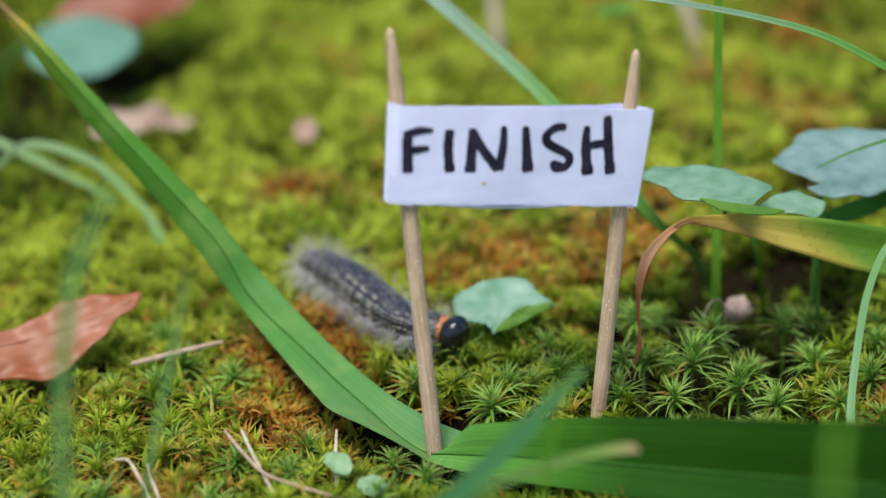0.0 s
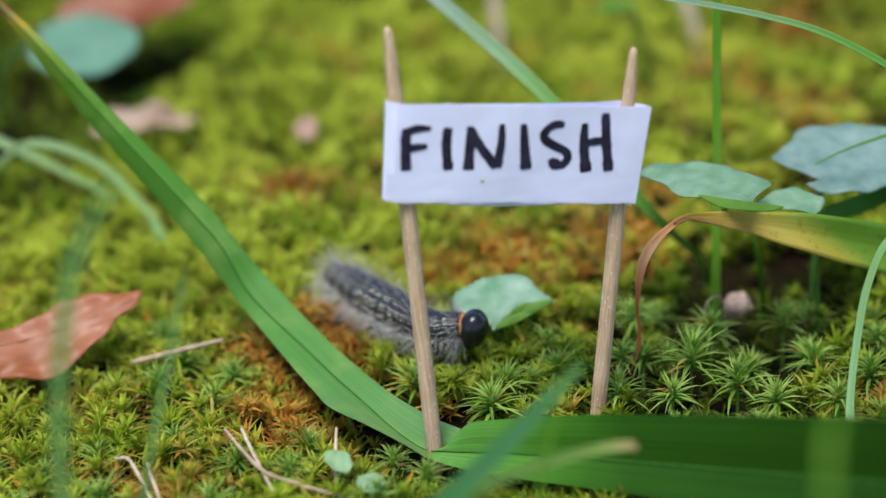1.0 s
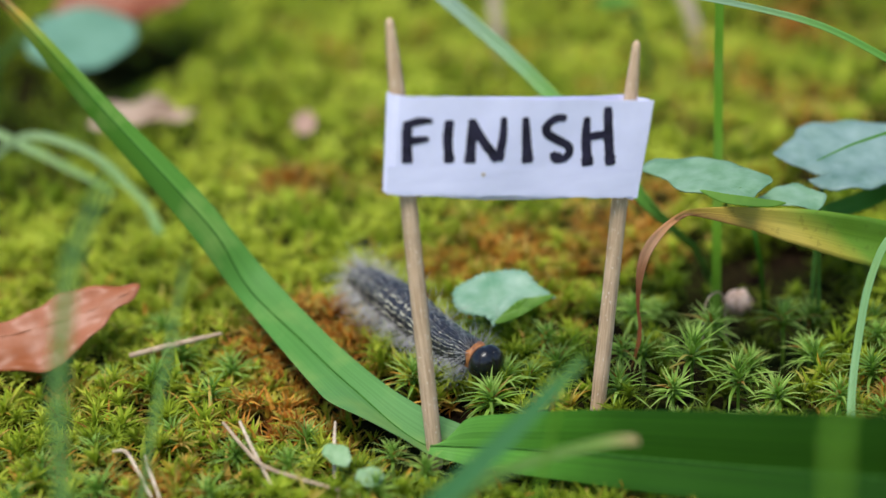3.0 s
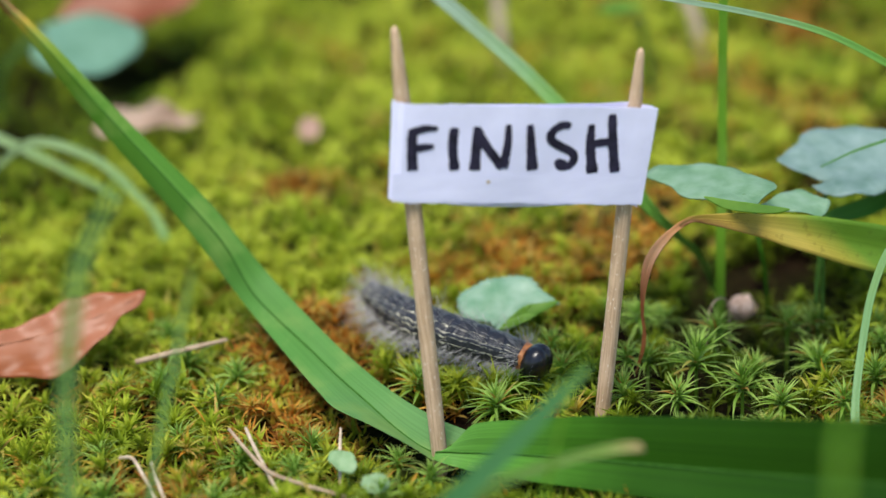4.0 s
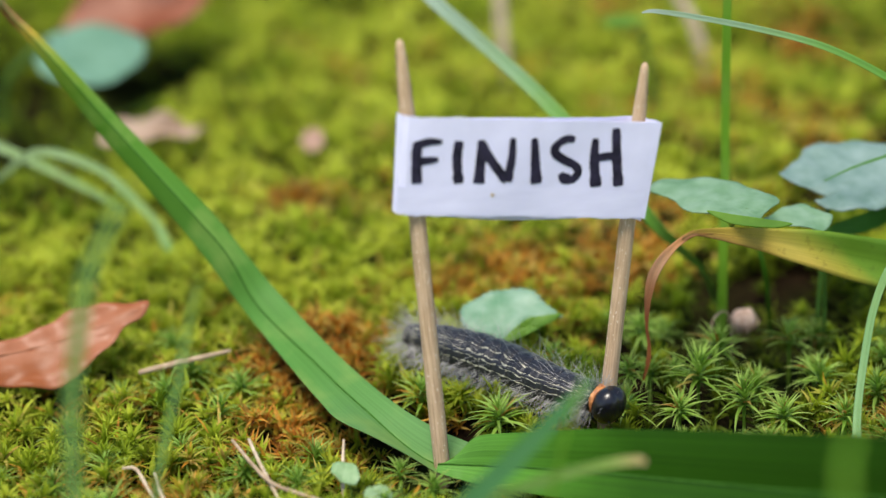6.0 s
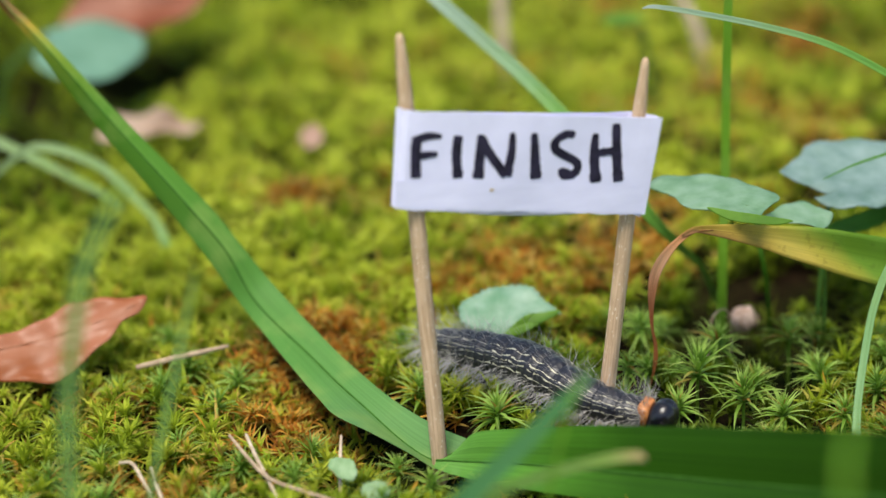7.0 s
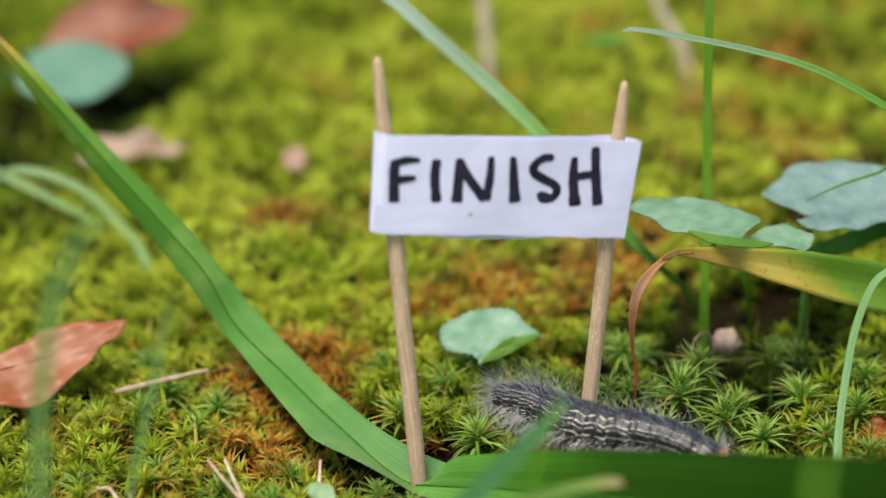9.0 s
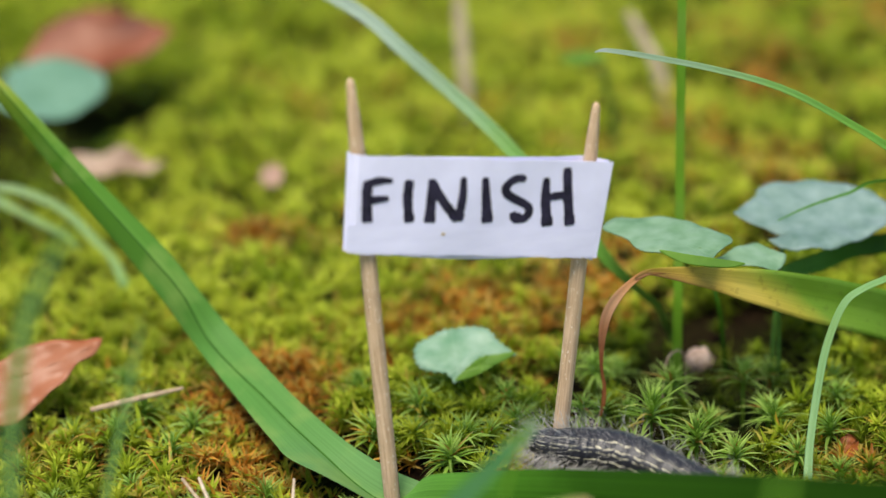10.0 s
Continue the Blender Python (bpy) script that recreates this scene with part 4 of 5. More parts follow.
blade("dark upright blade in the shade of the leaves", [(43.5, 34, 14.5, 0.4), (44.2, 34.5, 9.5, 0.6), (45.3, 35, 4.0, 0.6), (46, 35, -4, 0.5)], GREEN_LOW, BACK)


# ---- leaves ----
def leaf_plant(label, centre, ahead, up, length, width, material, stalk, **more):
    plant = thing("leaf", label, "leaf", more.pop("group", ""))
    leaf_blade("leaf_blade", centre, ahead, up, length, width, material, plant, **more)
    if stalk:
        tube("petiole", stalk, PETIOLE, plant, "thin green leaf stalk", n=16, sides=8)
    return plant


def herb_leaf(label, centre, up, rim, material, stalk, group, **more):
    plant = thing("leaf", label, "leaf", group)
    lobed_leaf("leaf_blade", centre, up, rim, material, plant, **more)
    if stalk:
        tube("petiole", stalk, PETIOLE, plant, "thin green leaf stalk", n=16, sides=8)
    return plant


HERB = "scalloped leaves of the ground herb"
held = herb_leaf("grey-green scalloped leaf held flat above the moss", (36.3, 22.2, 22.2), (-0.06, -0.06, 1), [(-7.8, 4.5), (-6.6, 2.2), (-5.3, 1.0), (-4.2, -2.2), (-3.3, -3.6), (-1.2, -4.2), (2.0, -6.4), (4.3, -7.9), (5.8, -5.9), (7.9, -3.1), (7.4, -1.0), (5.9, 0.5), (3.4, 3.6), (-0.1, 5.3), (-3.6, 6.3), (-6.2, 6.2)], CLOVER, [(40.0, 17.8, 21.9, 0.3), (40.2, 28, 17, 0.22), (40.2, 40, 6, 0.25), (40.2, 41, -5, 0.25)], HERB, base=(3.6, -4.6), seed=5)
lobed_leaf("turned_edge", (39.4, 13.6, 22.5), (0.0, -0.85, 0.52), [(-4.8, 1.3), (-1.4, 0.6), (1.8, 0.0), (5.6, -0.8), (3.4, -1.25), (-1.5, -0.6), (-3.7, 0.35)], CLOVER_BRIGHT, held, "bright green underside of the leaf", base=(-20.0, 12.0), ripple=0.03, teeth=0.05, seed=3)
herb_leaf("large pale grey-green scalloped leaf beside a yellowing blade", (57.8, 36.4, 18.1), (0.05, -0.29, 0.96), [(-10.7, -0.1), (-9.4, 2.3), (-7.5, 3.8), (-6.3, 6.3), (-3.4, 7.3), (1.3, 7.6), (5.8, 6.7), (8.9, 4.6), (10.4, 1.7), (10.0, -1.3), (6.9, -4.0), (1.9, -6.3), (-1.2, -7.0), (-4.9, -6.6), (-6.9, -5.4), (-4.8, -4.2), (-5.8, -3.2), (-8.5, -1.5)], PALE_CLOVER, [(53.2, 33, 16.8, 0.35), (52.5, 32, 10, 0.25), (52, 32, 2, 0.28), (52, 32, -5, 0.3)], HERB, base=(-4.4, -4.0), cup=0.04, ripple=0.2, teeth=0.2, step=1.1, seed=8)
herb_leaf("small grey-green leaf above a yellowing blade", (47.6, 23.6, 18.4), (0.1, -0.2, 0.98), [(-5.1, -1.5), (-3.2, 0.3), (-1.5, 1.6), (0.5, 2.9), (2.3, 1.7), (4.0, 0.4), (4.2, -0.6), (2.8, -2.9), (0.9, -2.7), (-2.0, -2.2)], CLOVER, [(51, 23.6, 17.6, 0.35), (52, 28, 9, 0.25), (52.5, 30, -5, 0.25)], HERB, base=(3.6, -0.8), ripple=0.15, teeth=0.16, step=0.7, seed=12)
rested = herb_leaf("pale green scalloped leaf resting on the moss", (9.6, 26.2, 4.7), (-0.05, -0.5, 0.86), [(-6.2, 1.3), (-5.4, 2.8), (-3.6, 3.5), (-1.7, 4.1), (1.0, 4.7), (3.6, 3.6), (5.1, 1.6), (7.0, -0.2), (4.7, -0.3), (2.7, -0.7), (1.0, -2.0), (-0.2, -3.3), (-1.0, -4.1), (-2.0, -2.8), (-3.8, -2.2), (-5.7, -1.1)], HERB_PALE, [(8.6, 24.6, 2.6, 0.25), (8.4, 27, 0.5, 0.3), (8, 30, -5, 0.3)], HERB, base=(-0.6, -2.4), ripple=0.2, teeth=0.32, step=1.0, cup=-0.12, seed=21)
lobed_leaf("turned_edge", (12.1, 24.0, 4.1), (0.0, -0.8, 0.6), [(-3.5, -2.0), (-2.5, -0.9), (-1.3, 0.1), (0.2, 1.0), (2.2, 1.3), (4.4, 1.5), (3.8, 0.8), (1.9, -0.1), (-0.2, -1.2), (-2.3, -1.9)], CLOVER_BRIGHT, rested, "bright green underside of the folded rim", ripple=0.12, teeth=0.12, step=0.7, seed=4)
leaf_plant("blurred bluish-green oval leaf over dark ground", (-57.6, 123.0, 11.6), (1, -0.1, -0.12), (0.05, -0.3, 0.95), 20, 17, DULL_LEAF, [(-68, 128, 11, 0.6), (-74, 132, 4, 0.6), (-76, 134, -6, 0.6)], seed=31, jag=0.0, lobes=3, cup=0.05)
leaf_plant("pale green leaf far back in the moss", (33, 112, 17.0), (1, 0.1, 0.0), (0, -0.2, 0.95), 8, 4, CLOVER_BRIGHT, [(36, 113, 15, 0.4), (38, 115, 4, 0.4), (38, 116, -6, 0.4)], seed=33, kind="long")

BROWN = "fallen dry leaves"
herb_leaf("curled dry red-brown leaf lying on the moss", (-50.4, 23.8, 3.45), (0.06, -0.62, 0.78), [(-13.5, -0.8), (-9.7, 0.5), (-5.3, 2.0), (-1.6, 3.7), (1.4, 5.7), (4.2, 6.5), (8.0, 6.5), (12.2, 6.1), (11.6, 4.4), (9.2, 3.0), (7.6, 0.8), (5.6, -1.1), (3.8, -2.7), (1.3, -5.1), (-3.5, -5.3), (-9.4, -4.9), (-13.2, -4.2)], BROWN_LEAF, None, BROWN, base=(-13.0, -2.5), ripple=0.24, teeth=0.0, step=1.3, cup=0.16, seed=7, rib=((-13.0, -2.5), (-4.0, 0.2), (4.0, 2.6), (11.0, 5.2)), rib_material=RUSTY)
leaf_plant("dry reddish-brown leaf behind an oval green one", (-52.5, 151.0, 9.6), (1, 0.1, 0.15), (0.1, -0.5, 0.85), 28, 16, MAROON_LEAF, None, group=BROWN, kind="long", cup=0.3, seed=17)
leaf_plant("curled pale tan leaf in the moss", (-46.0, 107.0, 2.2), (1, 0.12, -0.02), (0.05, -0.35, 0.93), 18, 6.0, TAN_LEAF, None, group=BROWN, kind="long", cup=0.7, seed=27, ripple=0.22, jag=0.12, lobes=6)
leaf_plant("small pinkish dry petal on the moss", (-19.2, 102.0, 2.2), (0.8, 0.3, 0.4), (0.1, -0.7, 0.7), 4.4, 3.6, PINK_BIT, None, seed=28, jag=0.0, lobes=3)
leaf_plant("small tan dry leaf scrap in the moss", (-63.5, -4.0, 1.4), (0.7, 0.5, 0.3), (0.2, -0.5, 0.8), 7, 4, TAN_LEAF, None, group=BROWN, kind="long", seed=29)
leaf_plant("small brown leaf scrap among the moss", (57.6, 7.0, -1.4), (0.3, 0.8, 0.4), (-0.4, -0.5, 0.8), 5.0, 3, BROWN_LEAF, None, group=BROWN, kind="long", seed=30, cup=0.4)

seedling = thing("seedling", "seedling with two small round pale green leaves", "seedling", at=(0, 0, 0))
leaf_blade("seed_leaf", (-11.4, -9.3, 1.6), (-0.5, 0.6, 0.3), (0.1, -0.55, 0.85), 3.9, 2.7, SEED_LEAF, seedling, kind="round", jag=0.03, lobes=9, notch=0.0, seed=41, cup=0.25, ripple=0.1)
leaf_blade("seed_leaf", (-7.5, -14.6, 1.4), (1, 0.1, -0.2), (-0.1, -0.6, 0.8), 3.4, 2.4, SEED_LEAF, seedling, kind="round", jag=0.03, lobes=9, notch=0.0, seed=45, cup=0.15, ripple=0.08)
tube("stem", [(-11.4, -9.0, 1.3, 0.1), (-11.0, -9.6, 0.2, 0.12), (-10.4, -10.5, -5, 0.14)], PETIOLE, seedling, n=12, sides=6)
tube("stem", [(-7.5, -14.3, 1.1, 0.1), (-8.0, -13.6, 0, 0.12), (-9.6, -11.6, -5, 0.14)], PETIOLE, seedling, n=12, sides=6)

# ---- straws and twigs ----
STRAWS = "dry stalks lying in the moss"
for label, path, material in (
    ("grey-brown twig lying in the moss", [(-39.2, 20.4, 1.5, 0.36), (-36, 21.4, 1.75, 0.42), (-32.6, 22.6, 1.95, 0.4), (-27.4, 24.6, 2.1, 0.26)], TWIG),
    ("short pale dry straw leaning on the moss", [(-23.4, -0.8, 2.2, 0.22), (-21.8, -6.0, 1.6, 0.24), (-18.9, -14.2, 0.6, 0.2)], STRAW),
    ("bent reddish dry stalk in the moss", [(-25.4, -1.2, 2.4, 0.2), (-22.6, -6.6, 1.8, 0.24), (-20.0, -11.0, 1.6, 0.22), (-15.8, -13.9, 1.3, 0.22), (-11.0, -15.9, 0.6, 0.18)], TWIG),
    ("curved whitish dry straw in the moss", [(-38.3, -6.0, 1.8, 0.2), (-36.6, -7.4, 2.4, 0.22), (-35.2, -10, 1.7, 0.22), (-33.0, -14.5, 0, 0.18)], STRAW),
    ("short whitish dry straw in the moss", [(-34.4, -7.6, 1.8, 0.2), (-33.4, -11, 1.4, 0.22), (-32.0, -15, 0, 0.18)], STRAW),
    ("upright pale dry straw beside a seedling", [(-11.8, -1.4, 1.9, 0.16), (-11.9, -5, 0.6, 0.22), (-11.9, -8.3, -0.6, 0.22), (-11.2, -15, -1.5, 0.2)], STRAW),
    ("tan dry stalk standing far back", [(13.3, 145.5, 19, 0.7), (13.4, 145, 14, 1.1), (13.8, 144, 6, 1.2), (14.2, 143, -5, 1.0)], STRAW),
    ("pale dry stalk leaning far back", [(43.2, 141.4, 15.5, 0.8), (45.5, 141, 11, 1.1), (48.5, 140, 5, 1.2), (50.2, 139, -5, 1.0)], STRAW),
    ("curled brown thread of a dry stalk", [(36.2, 25.4, -6.0, 0.12), (36.4, 25.5, 0.4, 0.12), (37.0, 26.5, 2.6, 0.15), (38.2, 27, 3.5, 0.15), (39.2, 27.4, 2.8, 0.13), (39.6, 27.8, 0.5, 0.1), (39.8, 28.0, -6.0, 0.1)], TWIG),
):
    tagged(tube("twig" if material is TWIG else "straw", path, material, rough=0.12, seed=len(label)), label, "twig" if material is TWIG else "straw", STRAWS)


def build_seed_pod():
    pod = thing("seed_pod", "small pale wrinkled round seed pod lying in the moss", "seed pod", at=(42.2, 34.7, -1.6))
    verts, faces = [], []
    rings, n = 14, 24
    for k in range(rings + 1):
        a = math.pi * k / rings
        for i in range(n):
            t = 2 * math.pi * i / n
            d = Vector((math.sin(a) * math.cos(t), math.sin(a) * math.sin(t), math.cos(a)))
            verts.append(d * (1.75 + 0.3 * noise.noise(d * 1.9) + 0.14 * noise.noise(d * 6.0) + 0.12 * math.sin(6 * t) * math.sin(a)))
    for k in range(rings):
        for i in range(n):
            j = (i + 1) % n
            faces.append((k * n + i, (k + 1) * n + i, (k + 1) * n + j, k * n + j))
    mesh_object("shell", verts, faces, PALE_BALL, pod)
    for i in range(5):
        t = i * 1.26
        tube("scale", [(1.2 * math.cos(t), 1.2 * math.sin(t), -1.5, 0.3), (1.9 * math.cos(t), 1.9 * math.sin(t), -0.6, 0.22), (2.2 * math.cos(t + 0.2), 2.2 * math.sin(t + 0.2), 0.2, 0.06)], TWIG, pod, n=6, sides=5)


build_seed_pod()


# ---- the caterpillar ----
SEGMENTS = 12
GIRTH = [1.72, 2.28, 2.64, 2.86, 2.98, 3.02, 3.0, 2.88, 2.74, 2.58, 2.4, 2.2]


def hairs(name, parent, rng, spots):
    """Fine tapered bristles. spots: rows of root, way and length."""
    verts, faces = [], []
    for root, way, long in spots:
        way = Vector(way).normalized()
        a = way.orthogonal().normalized()
        b = way.cross(a)
        bend = Vector((-0.25 * long, rng.uniform(-0.2, 0.2) * long, -0.18 * long))
        r = rng.uniform(0.012, 0.028)
        start = len(verts)
        for f, w in ((0.0, 1.0), (0.5, 0.8)):
            p = Vector(root) + way * (long * f) + bend * f * f
            for t in (0, 2.094, 4.189):
                verts.append(p + (a * math.cos(t) + b * math.sin(t)) * (r * w))
        verts.append(Vector(root) + way * long + bend)
        for i in range(3):
            j = (i + 1) % 3
            faces.append((start + i, start + j, start + 3 + j, start + 3 + i))
            faces.append((start + 3 + i, start + 3 + j, start + 6))
    ob = mesh_object(name, verts, faces, HAIR, parent, "long pale grey hairs", smooth=False)
    return tagged(ob, kind="stuff")


def build_segment(k, cat):
    rng = random.Random(50 + k)
    girth, long = GIRTH[k], 4.0
    rings, n = 16, 240
    verts, faces, kinds = [], [], []
    for i in range(rings + 1):
        x = (i / rings - 0.5) * long
        f = abs(2 * x / long)
        r = girth * (1 - 0.17 * f**2.4) * (1 + 0.014 * math.cos(x * 6))
        if k == 0 and x < 0:
            r *= math.sqrt(max(0.02, 1 - f**2.2))
        for s in range(n):
            t = 2 * math.pi * s / n
            wart = 1 + 0.03 * max(0.0, math.cos(6 * t)) * (1 - f * f)
            verts.append((x, r * wart * math.sin(t), r * wart * math.cos(t) * (0.95 if math.cos(t) > 0 else 0.86)))
    for i in range(rings):
        x = ((i + 0.5) / rings - 0.5) * long
        for s in range(n):
            u = (s + 1) % n
            faces.append((i * n + s, i * n + u, (i + 1) * n + u, (i + 1) * n + s))
            angle = 360 * (s + 0.5) / n
            angle = min(angle, 360 - angle) + 2.0 * math.cos(x * 2.3) + 1.2 * math.sin(s * 0.9 + k)
            broken = abs(x - 0.3 * math.sin(k * 1.7 + s // 12)) > 0.16
            kinds.append(1 if broken and any(abs(angle - line) < half for line, half in ((34, 0.95), (54, 1.25 if k > 2 else 0.9), (66, 0.9), (85, 1.25 if k > 2 else 0.8))) else 0)
    faces.append(tuple(reversed(range(n))))
    faces.append(tuple(rings * n + s for s in range(n)))
    kinds += [0, 0]
    body = mesh_object("body_segment", verts, faces, [SKIN, STRIPE], cat, "dark grey body ring with broken cream stripes")
    body.data.polygons.foreach_set("material_index", kinds)
    spots = []
    # long flank hairs that droop, single bristles along the back
    for _ in range(105 if k < 4 else 74):
        side = rng.choice((-1, 1))
        angle = radians(rng.gauss(110, 11)) * side
        x = rng.uniform(-0.48, 0.48) * long
        out = Vector((0, math.sin(angle), math.cos(angle)))
        spots.append((Vector((x, 0, 0)) + out * girth * 0.9, out + Vector((rng.uniform(-1.1, 0.3), 0, rng.uniform(-0.7, 0.25))), rng.uniform(1.4, 4.8 if k < 4 else 4.0)))
    for _ in range(32 if k < 3 else 5):
        angle = radians(rng.uniform(-88, 88))
        x = rng.uniform(-0.45, 0.45) * long
        out = Vector((0, math.sin(angle), math.cos(angle)))
        spots.append((Vector((x, 0, 0)) + out * girth * 0.9, out * rng.uniform(0.3, 0.9) + Vector((-1.0, rng.uniform(-0.3, 0.3), 0.1)), rng.uniform(1.8, 4.0)))
    for _ in range(28 if k < 4 else 14):
        angle = radians(rng.gauss(0, 48))
        x = rng.uniform(-0.4, 0.4) * long
        out = Vector((0, math.sin(angle), math.cos(angle)))
        spots.append((Vector((x, 0, 0)) + out * girth * 0.9, out + Vector((rng.uniform(-0.8, 0.3), rng.uniform(-0.3, 0.3), 0)), rng.uniform(2.0, 5.2)))
    if k == 0:
        for _ in range(160):
            angle = rng.uniform(0, 6.28)
            out = Vector((0, math.sin(angle), math.cos(angle)))
            spots.append((Vector((-0.5 * long * rng.uniform(0.2, 0.85), 0, 0)) + out * girth * 0.6, out * rng.uniform(0.4, 1.2) + Vector((-1.0, 0, 0.1)), rng.uniform(1.5, 3.8)))
    hairs("hair", body, rng, spots)
    if k in (0, 3, 4, 5, 6):
        for side in (-1, 1):
            tube("proleg", [(0, side * 0.9, -girth * 0.6, 0.6), (0, side * 1.15, -girth - 0.4, 0.5), (0, side * 1.2, -girth - 0.9, 0.55)], SKIN, body, n=6, sides=10)
    if k >= 9:
        for side in (-1, 1):
            tube("leg", [(0.2, side * 0.8, -girth * 0.7, 0.36), (0.5, side * 1.3, -girth - 0.3, 0.26), (0.9, side * 1.1, -girth - 1.0, 0.08)], CHITIN, body, "black jointed leg", n=8, sides=8)
    return body


def build_head(cat):
    verts, faces = [], []
    rings, n = 20, 40
    for k in range(rings + 1):
        a = math.pi * k / rings
        for i in range(n):
            t = 2 * math.pi * i / n
            y, z, x = math.sin(a) * math.cos(t), math.sin(a) * math.sin(t), math.cos(a)
            groove = 0.1 * math.exp(-((y / 0.13) ** 2)) * max(0.0, z * 0.6 + x * 0.7 + 0.2)
            r = 1 - groove + 0.06 * abs(y) * max(z, 0)
            verts.append((x * r * 1.95, y * r * 2.36, z * r * 2.58 - 0.1))
    for k in range(rings):
        for i in range(n):
            j = (i + 1) % n
            faces.append((k * n + i, (k + 1) * n + i, (k + 1) * n + j, k * n + j))
    head = mesh_object("head", verts, faces, CHITIN, cat, "round shiny black head")
    for side in (-1, 1):
        tube("mandible", [(0.9, side * 0.5, -1.3, 0.3), (1.2, side * 0.35, -1.75, 0.25), (1.2, side * 0.12, -2.0, 0.1)], ORANGE, head, "brownish mouth part", n=6, sides=8)
        tube("antenna", [(0.95, side * 0.95, -1.0, 0.14), (1.5, side * 1.15, -1.25, 0.1), (1.8, side * 1.2, -1.3, 0.04)], CHITIN, head, n=6, sides=6)
    rng = random.Random(9)
    hairs("hair", head, rng, [(Vector((0.3, 1.5 * math.sin(a), 1.6 * math.cos(a))), Vector((0.5, math.sin(a), math.cos(a))), rng.uniform(0.6, 1.6)) for a in (rng.uniform(-2, 2) for _ in range(26))])
    return head


def build_collar(cat):
    rng = random.Random(77)
    verts, faces = [], []
    rings, n = 8, 40
    for k in range(rings + 1):
        x = (k / rings - 0.5) * 1.3
        r = 1.88 - 0.16 * (2 * x / 1.5) ** 2 - 0.05 * x
        for i in range(n):
            t = 2 * math.pi * i / n
            verts.append((x + 0.12 * math.sin(4 * t + 1), r * math.sin(t) * (1 + 0.04 * math.sin(5 * t)), r * math.cos(t) * (1 + 0.05 * math.sin(3 * t + x))))
    for k in range(rings):
        for i in range(n):
            j = (i + 1) % n
            faces.append((k * n + i, k * n + j, (k + 1) * n + j, (k + 1) * n + i))
    faces.append(tuple(reversed(range(n))))
    faces.append(tuple(rings * n + i for i in range(n)))
    collar = mesh_object("collar", verts, faces, ORANGE, cat, "orange neck ring behind the head")
    spots = []
    for _ in range(240):
        a = rng.uniform(-2.7, 2.7)
        out = Vector((0, math.sin(a), math.cos(a)))
        spots.append((Vector((rng.uniform(-0.9, 0.2), 0, 0)) + out * 1.75, out + Vector((rng.uniform(-0.5, 0.7), 0, 0)), rng.uniform(1.5, 4.4)))
    hairs("hair", collar, rng, spots)
    for side in (-1, 1):
        tube("leg", [(0.2, side * 0.8, -1.3, 0.34), (0.6, side * 1.2, -2.0, 0.24), (1.0, side * 1.0, -2.7, 0.07)], CHITIN, collar, "black jointed leg", n=8, sides=8)
    return collar


caterpillar = thing("caterpillar", "hairy dark grey caterpillar with cream stripes, crawling over moss", "caterpillar")
RINGS = [build_segment(k, caterpillar) for k in range(SEGMENTS)]
COLLAR = build_collar(caterpillar)
HEAD = build_head(caterpillar)

# the line of the body over the moss: seconds, x, y and height in mm
TAIL = [(0, -17.4, 48, 3.4), (0.5, -15.3, 46, 3.4), (1, -13.8, 42, 3.4), (1.5, -12.4, 41.6, 3.4), (2, -10.4, 40.6, 3.4), (2.5, -10.5, 40.2, 3.4), (4, -9, 35.8, 3.4), (4.5, -8.8, 34, 3.4), (5, -7.2, 30.8, 3.4), (5.5, -5.2, 26, 3.4), (7, -1.8, 22.6, 3.4), (7.5, 1.8, 16.6, 3.4), (8, 2.4, 16.4, 3.4), (8.5, 4.9, 14, 3.4), (9, 9.2, 11.2, 3.4), (9.5, 13.3, 8.2, 3.4), (10, 17.4, 4.0, 3.4)]
HIND = [(0, -11.5, 39.5, 3.4), (0.5, -9.2, 37.6, 3.4), (1, -8.7, 34.9, 3.4), (1.5, -7.6, 34.4, 3.4), (2, -6.6, 32.5, 3.4), (2.5, -6.4, 32.1, 3.4), (4, -3.9, 27.1, 3.4), (4.5, -3.5, 25.2, 3.4), (5, -1.7, 23.8, 3.4), (5.5, 0.5, 21.1, 3.4), (7, 4.7, 17, 4.2), (7.5, 8.5, 14.8, 4.6), (8, 8.5, 14.1, 4), (8.5, 10.9, 11.3, 4.6), (9, 14.7, 7.7, 4), (9.5, 17.6, 4.9, 3.8), (10, 21.8, 1, 3.4)]
MIDDLE = [(0, -6.7, 31.5, 3.4), (0.5, -4.6, 30.6, 3.4), (1, -4.3, 27.9, 3.6), (1.5, -3.3, 26.8, 3.4), (2, -2.8, 25, 3.4), (2.5, -3, 25.4, 3.4), (4, 1.6, 20.1, 3.4), (4.5, 2, 19.2, 3.4), (5, 4.1, 18.1, 3.4), (5.5, 6.3, 16.4, 3.4), (7, 11.7, 11, 4.2), (7.5, 14.4, 8.9, 4.2), (8, 15.9, 7.6, 3.5), (8.5, 16.5, 6, 4.4), (9, 21.5, 0.9, 4), (9.5, 23.6, -0.7, 3.8), (10, 27.8, -1.9, 3.4)]
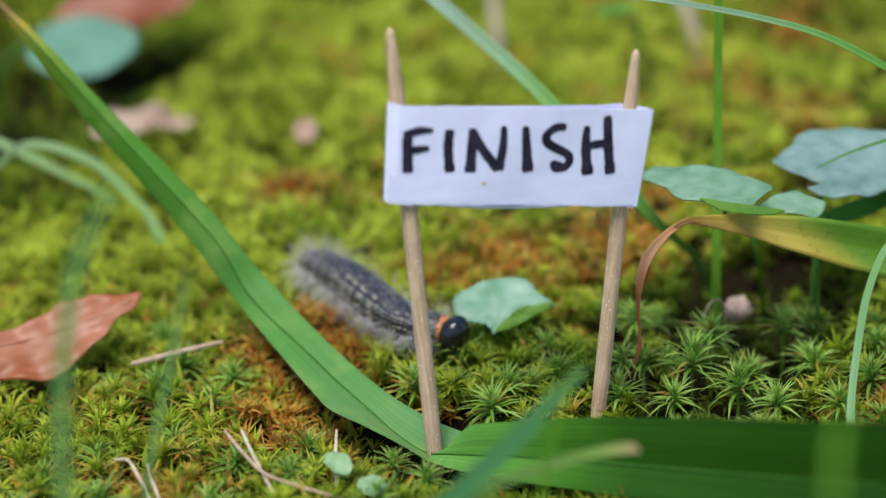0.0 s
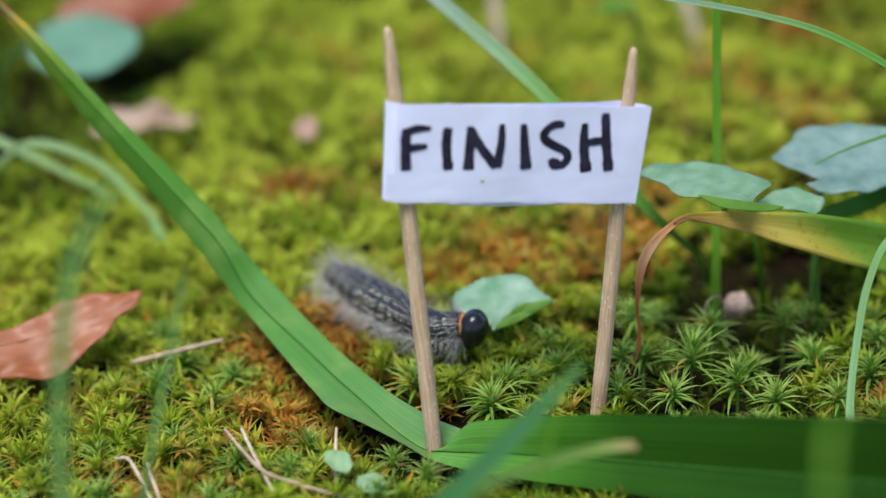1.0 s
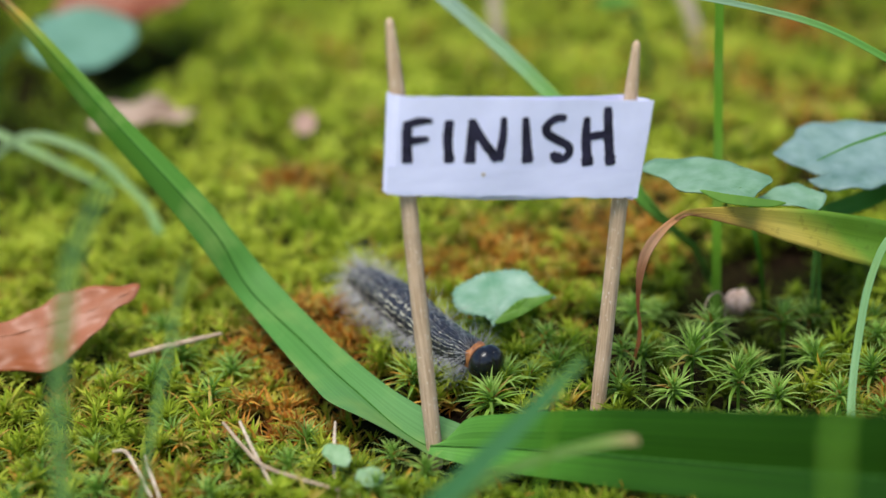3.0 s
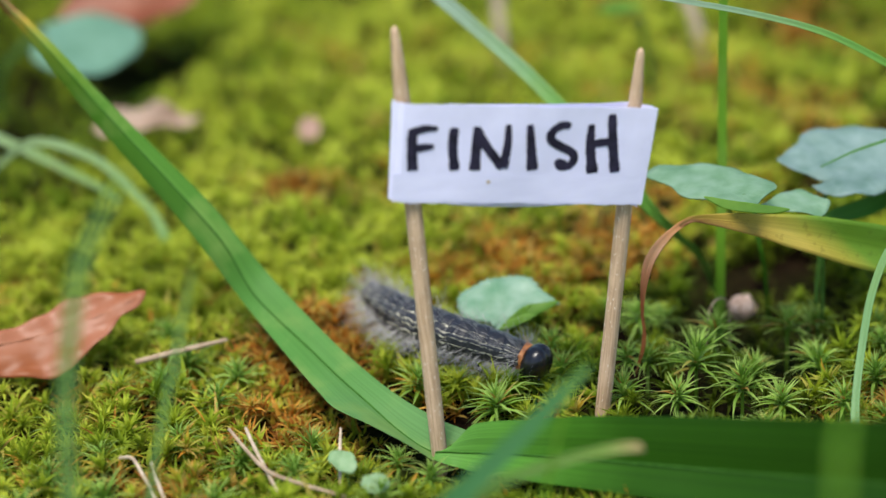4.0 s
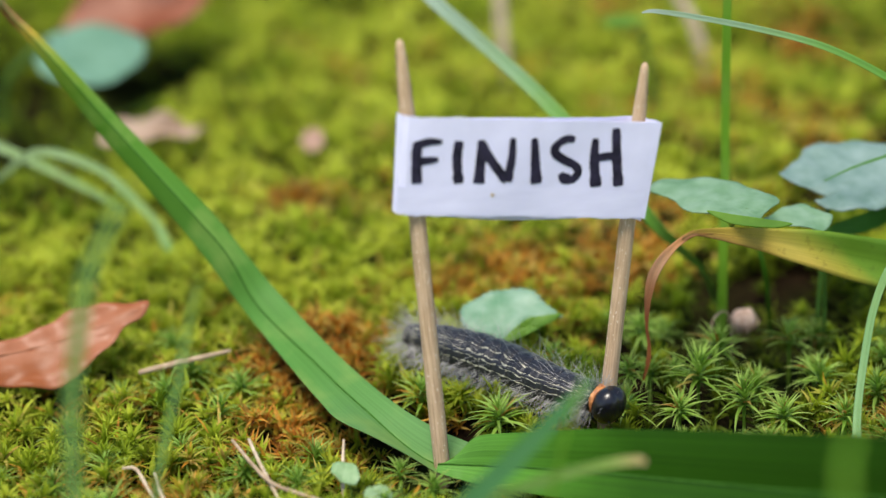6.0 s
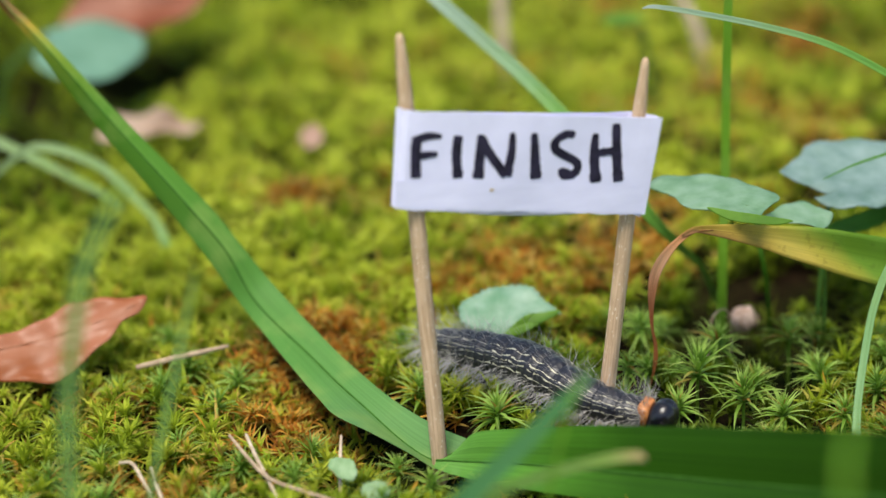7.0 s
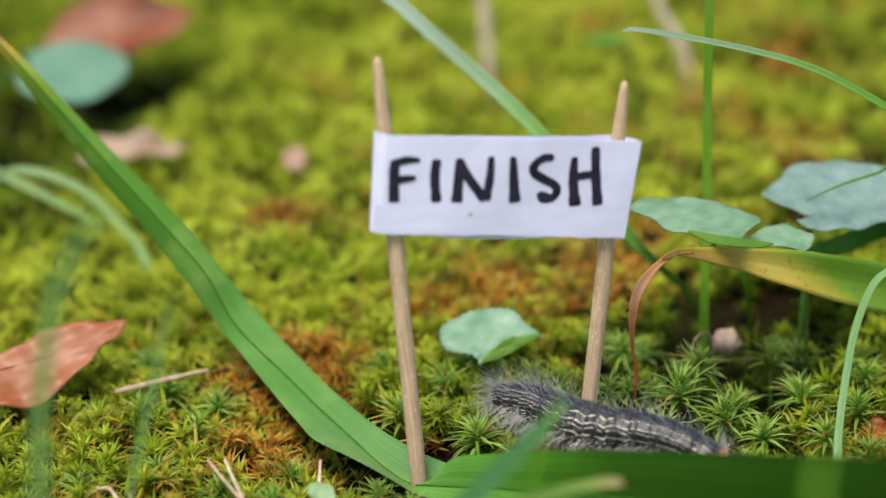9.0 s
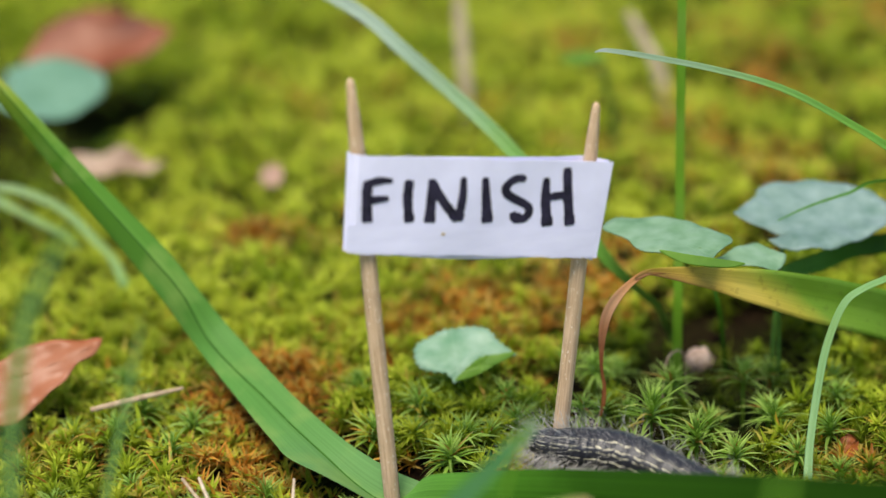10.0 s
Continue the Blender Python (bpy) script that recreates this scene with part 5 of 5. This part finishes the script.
FORE = [(0, -2.2, 25.1, 3.4), (0.5, 0.3, 22.4, 3.4), (1, 0.2, 20.9, 3.8), (1.5, 0.7, 19.4, 3.4), (2, 0.9, 17.2, 3.4), (2.5, 0.6, 17.4, 3.4), (4, 7.3, 15.6, 3.4), (4.5, 8, 14.4, 3.4), (5, 10.8, 13.3, 3.4), (5.5, 12.5, 10.8, 3.4), (7, 19.2, 2.5, 3.4), (7.5, 22.5, 0.5, 3.4), (8, 23.5, -0.7, 4.7), (8.5, 25, -0.7, 3.4), (9, 30.1, -3.2, 3.6), (9.5, 31, -5.2, 2.9), (10, 34.8, -5.6, 2.4)]
FRONT = [(0, 3.2, 21.6, 3.4), (0.5, 6.1, 19.3, 3.4), (1, 5.8, 18.9, 5), (1.5, 6.1, 13.8, 3.4), (2, 4.3, 10, 3.4), (2.5, 4.7, 9.6, 3.4), (4, 12.9, 11.7, 3.4), (4.5, 13.9, 9.3, 3.4), (5, 17.8, 6.3, 3.4), (5.5, 19.1, 3.5, 4.0), (7, 27.3, -1.8, 3.2), (7.5, 32.5, -0.9, 3.2), (8, 31.0, -7.8, 1.3), (8.5, 35.2, -3.2, 3.2), (9, 37.2, -7.0, 1.5), (9.5, 38.4, -8.6, 1.4), (10, 41.6, -8.6, 0.8)]


def motions():
    """The caterpillar crawls under the banner: each ring, the collar and the head follow the line of the body."""
    moving = [*RINGS, COLLAR, HEAD]
    rows = {ob.name: [] for ob in moving}
    base = []
    for (t, *tail), (_, *hind), (_, *middle), (_, *fore), (_, *front) in zip(TAIL, HIND, MIDDLE, FORE, FRONT):
        line = glide([tail, hind, middle, fore, front], 80)
        run = [0.0]
        for a, b in zip(line, line[1:]):
            run.append(run[-1] + float(np.linalg.norm(b - a)))

        def spot(f):
            s = f * run[-1]
            return Vector([float(np.interp(s, run, [q[i] for q in line])) for i in range(3)])

        start = spot(0.45)
        base.append((t, Matrix.Translation(start * MM)))
        for k, ob in enumerate(moving):
            if ob is HEAD:
                f, droop, lift = 1.0, 22.0, -0.35
            elif ob is COLLAR:
                f, droop, lift = 0.945, 8.0, -0.1
            else:
                f, droop, lift = 0.065 + 0.825 * k / (SEGMENTS - 1), 0.0, 0.35 * math.sin(k * 0.55 + t * 2.4)
            p = spot(f)
            ahead = spot(min(1.0, f + 0.05)) - spot(max(0.0, f - 0.05))
            m = frame_of(ahead, UP).to_4x4() @ Matrix.Rotation(radians(droop), 4, "Y")
            rows[ob.name].append((t, Matrix.Translation((p - start + UP * lift) * MM) @ m))
    walk(caterpillar, base)
    # the withered tip, brushed aside as the body passes under it
    swing = [(0, 0.0), (5.5, 0.0), (7, -4.6), (7.5, -0.4), (8, -2.4), (8.5, -1.0), (9, -4.4), (9.5, -1.2), (10, -2.2)]
    walk(DRY_TIP, [(t, Matrix.Translation(HINGE * MM) @ pose(0, 0, 0, 0, turn, 0)) for t, turn in swing])
    for ob in moving:
        walk(ob, rows[ob.name])


motions()
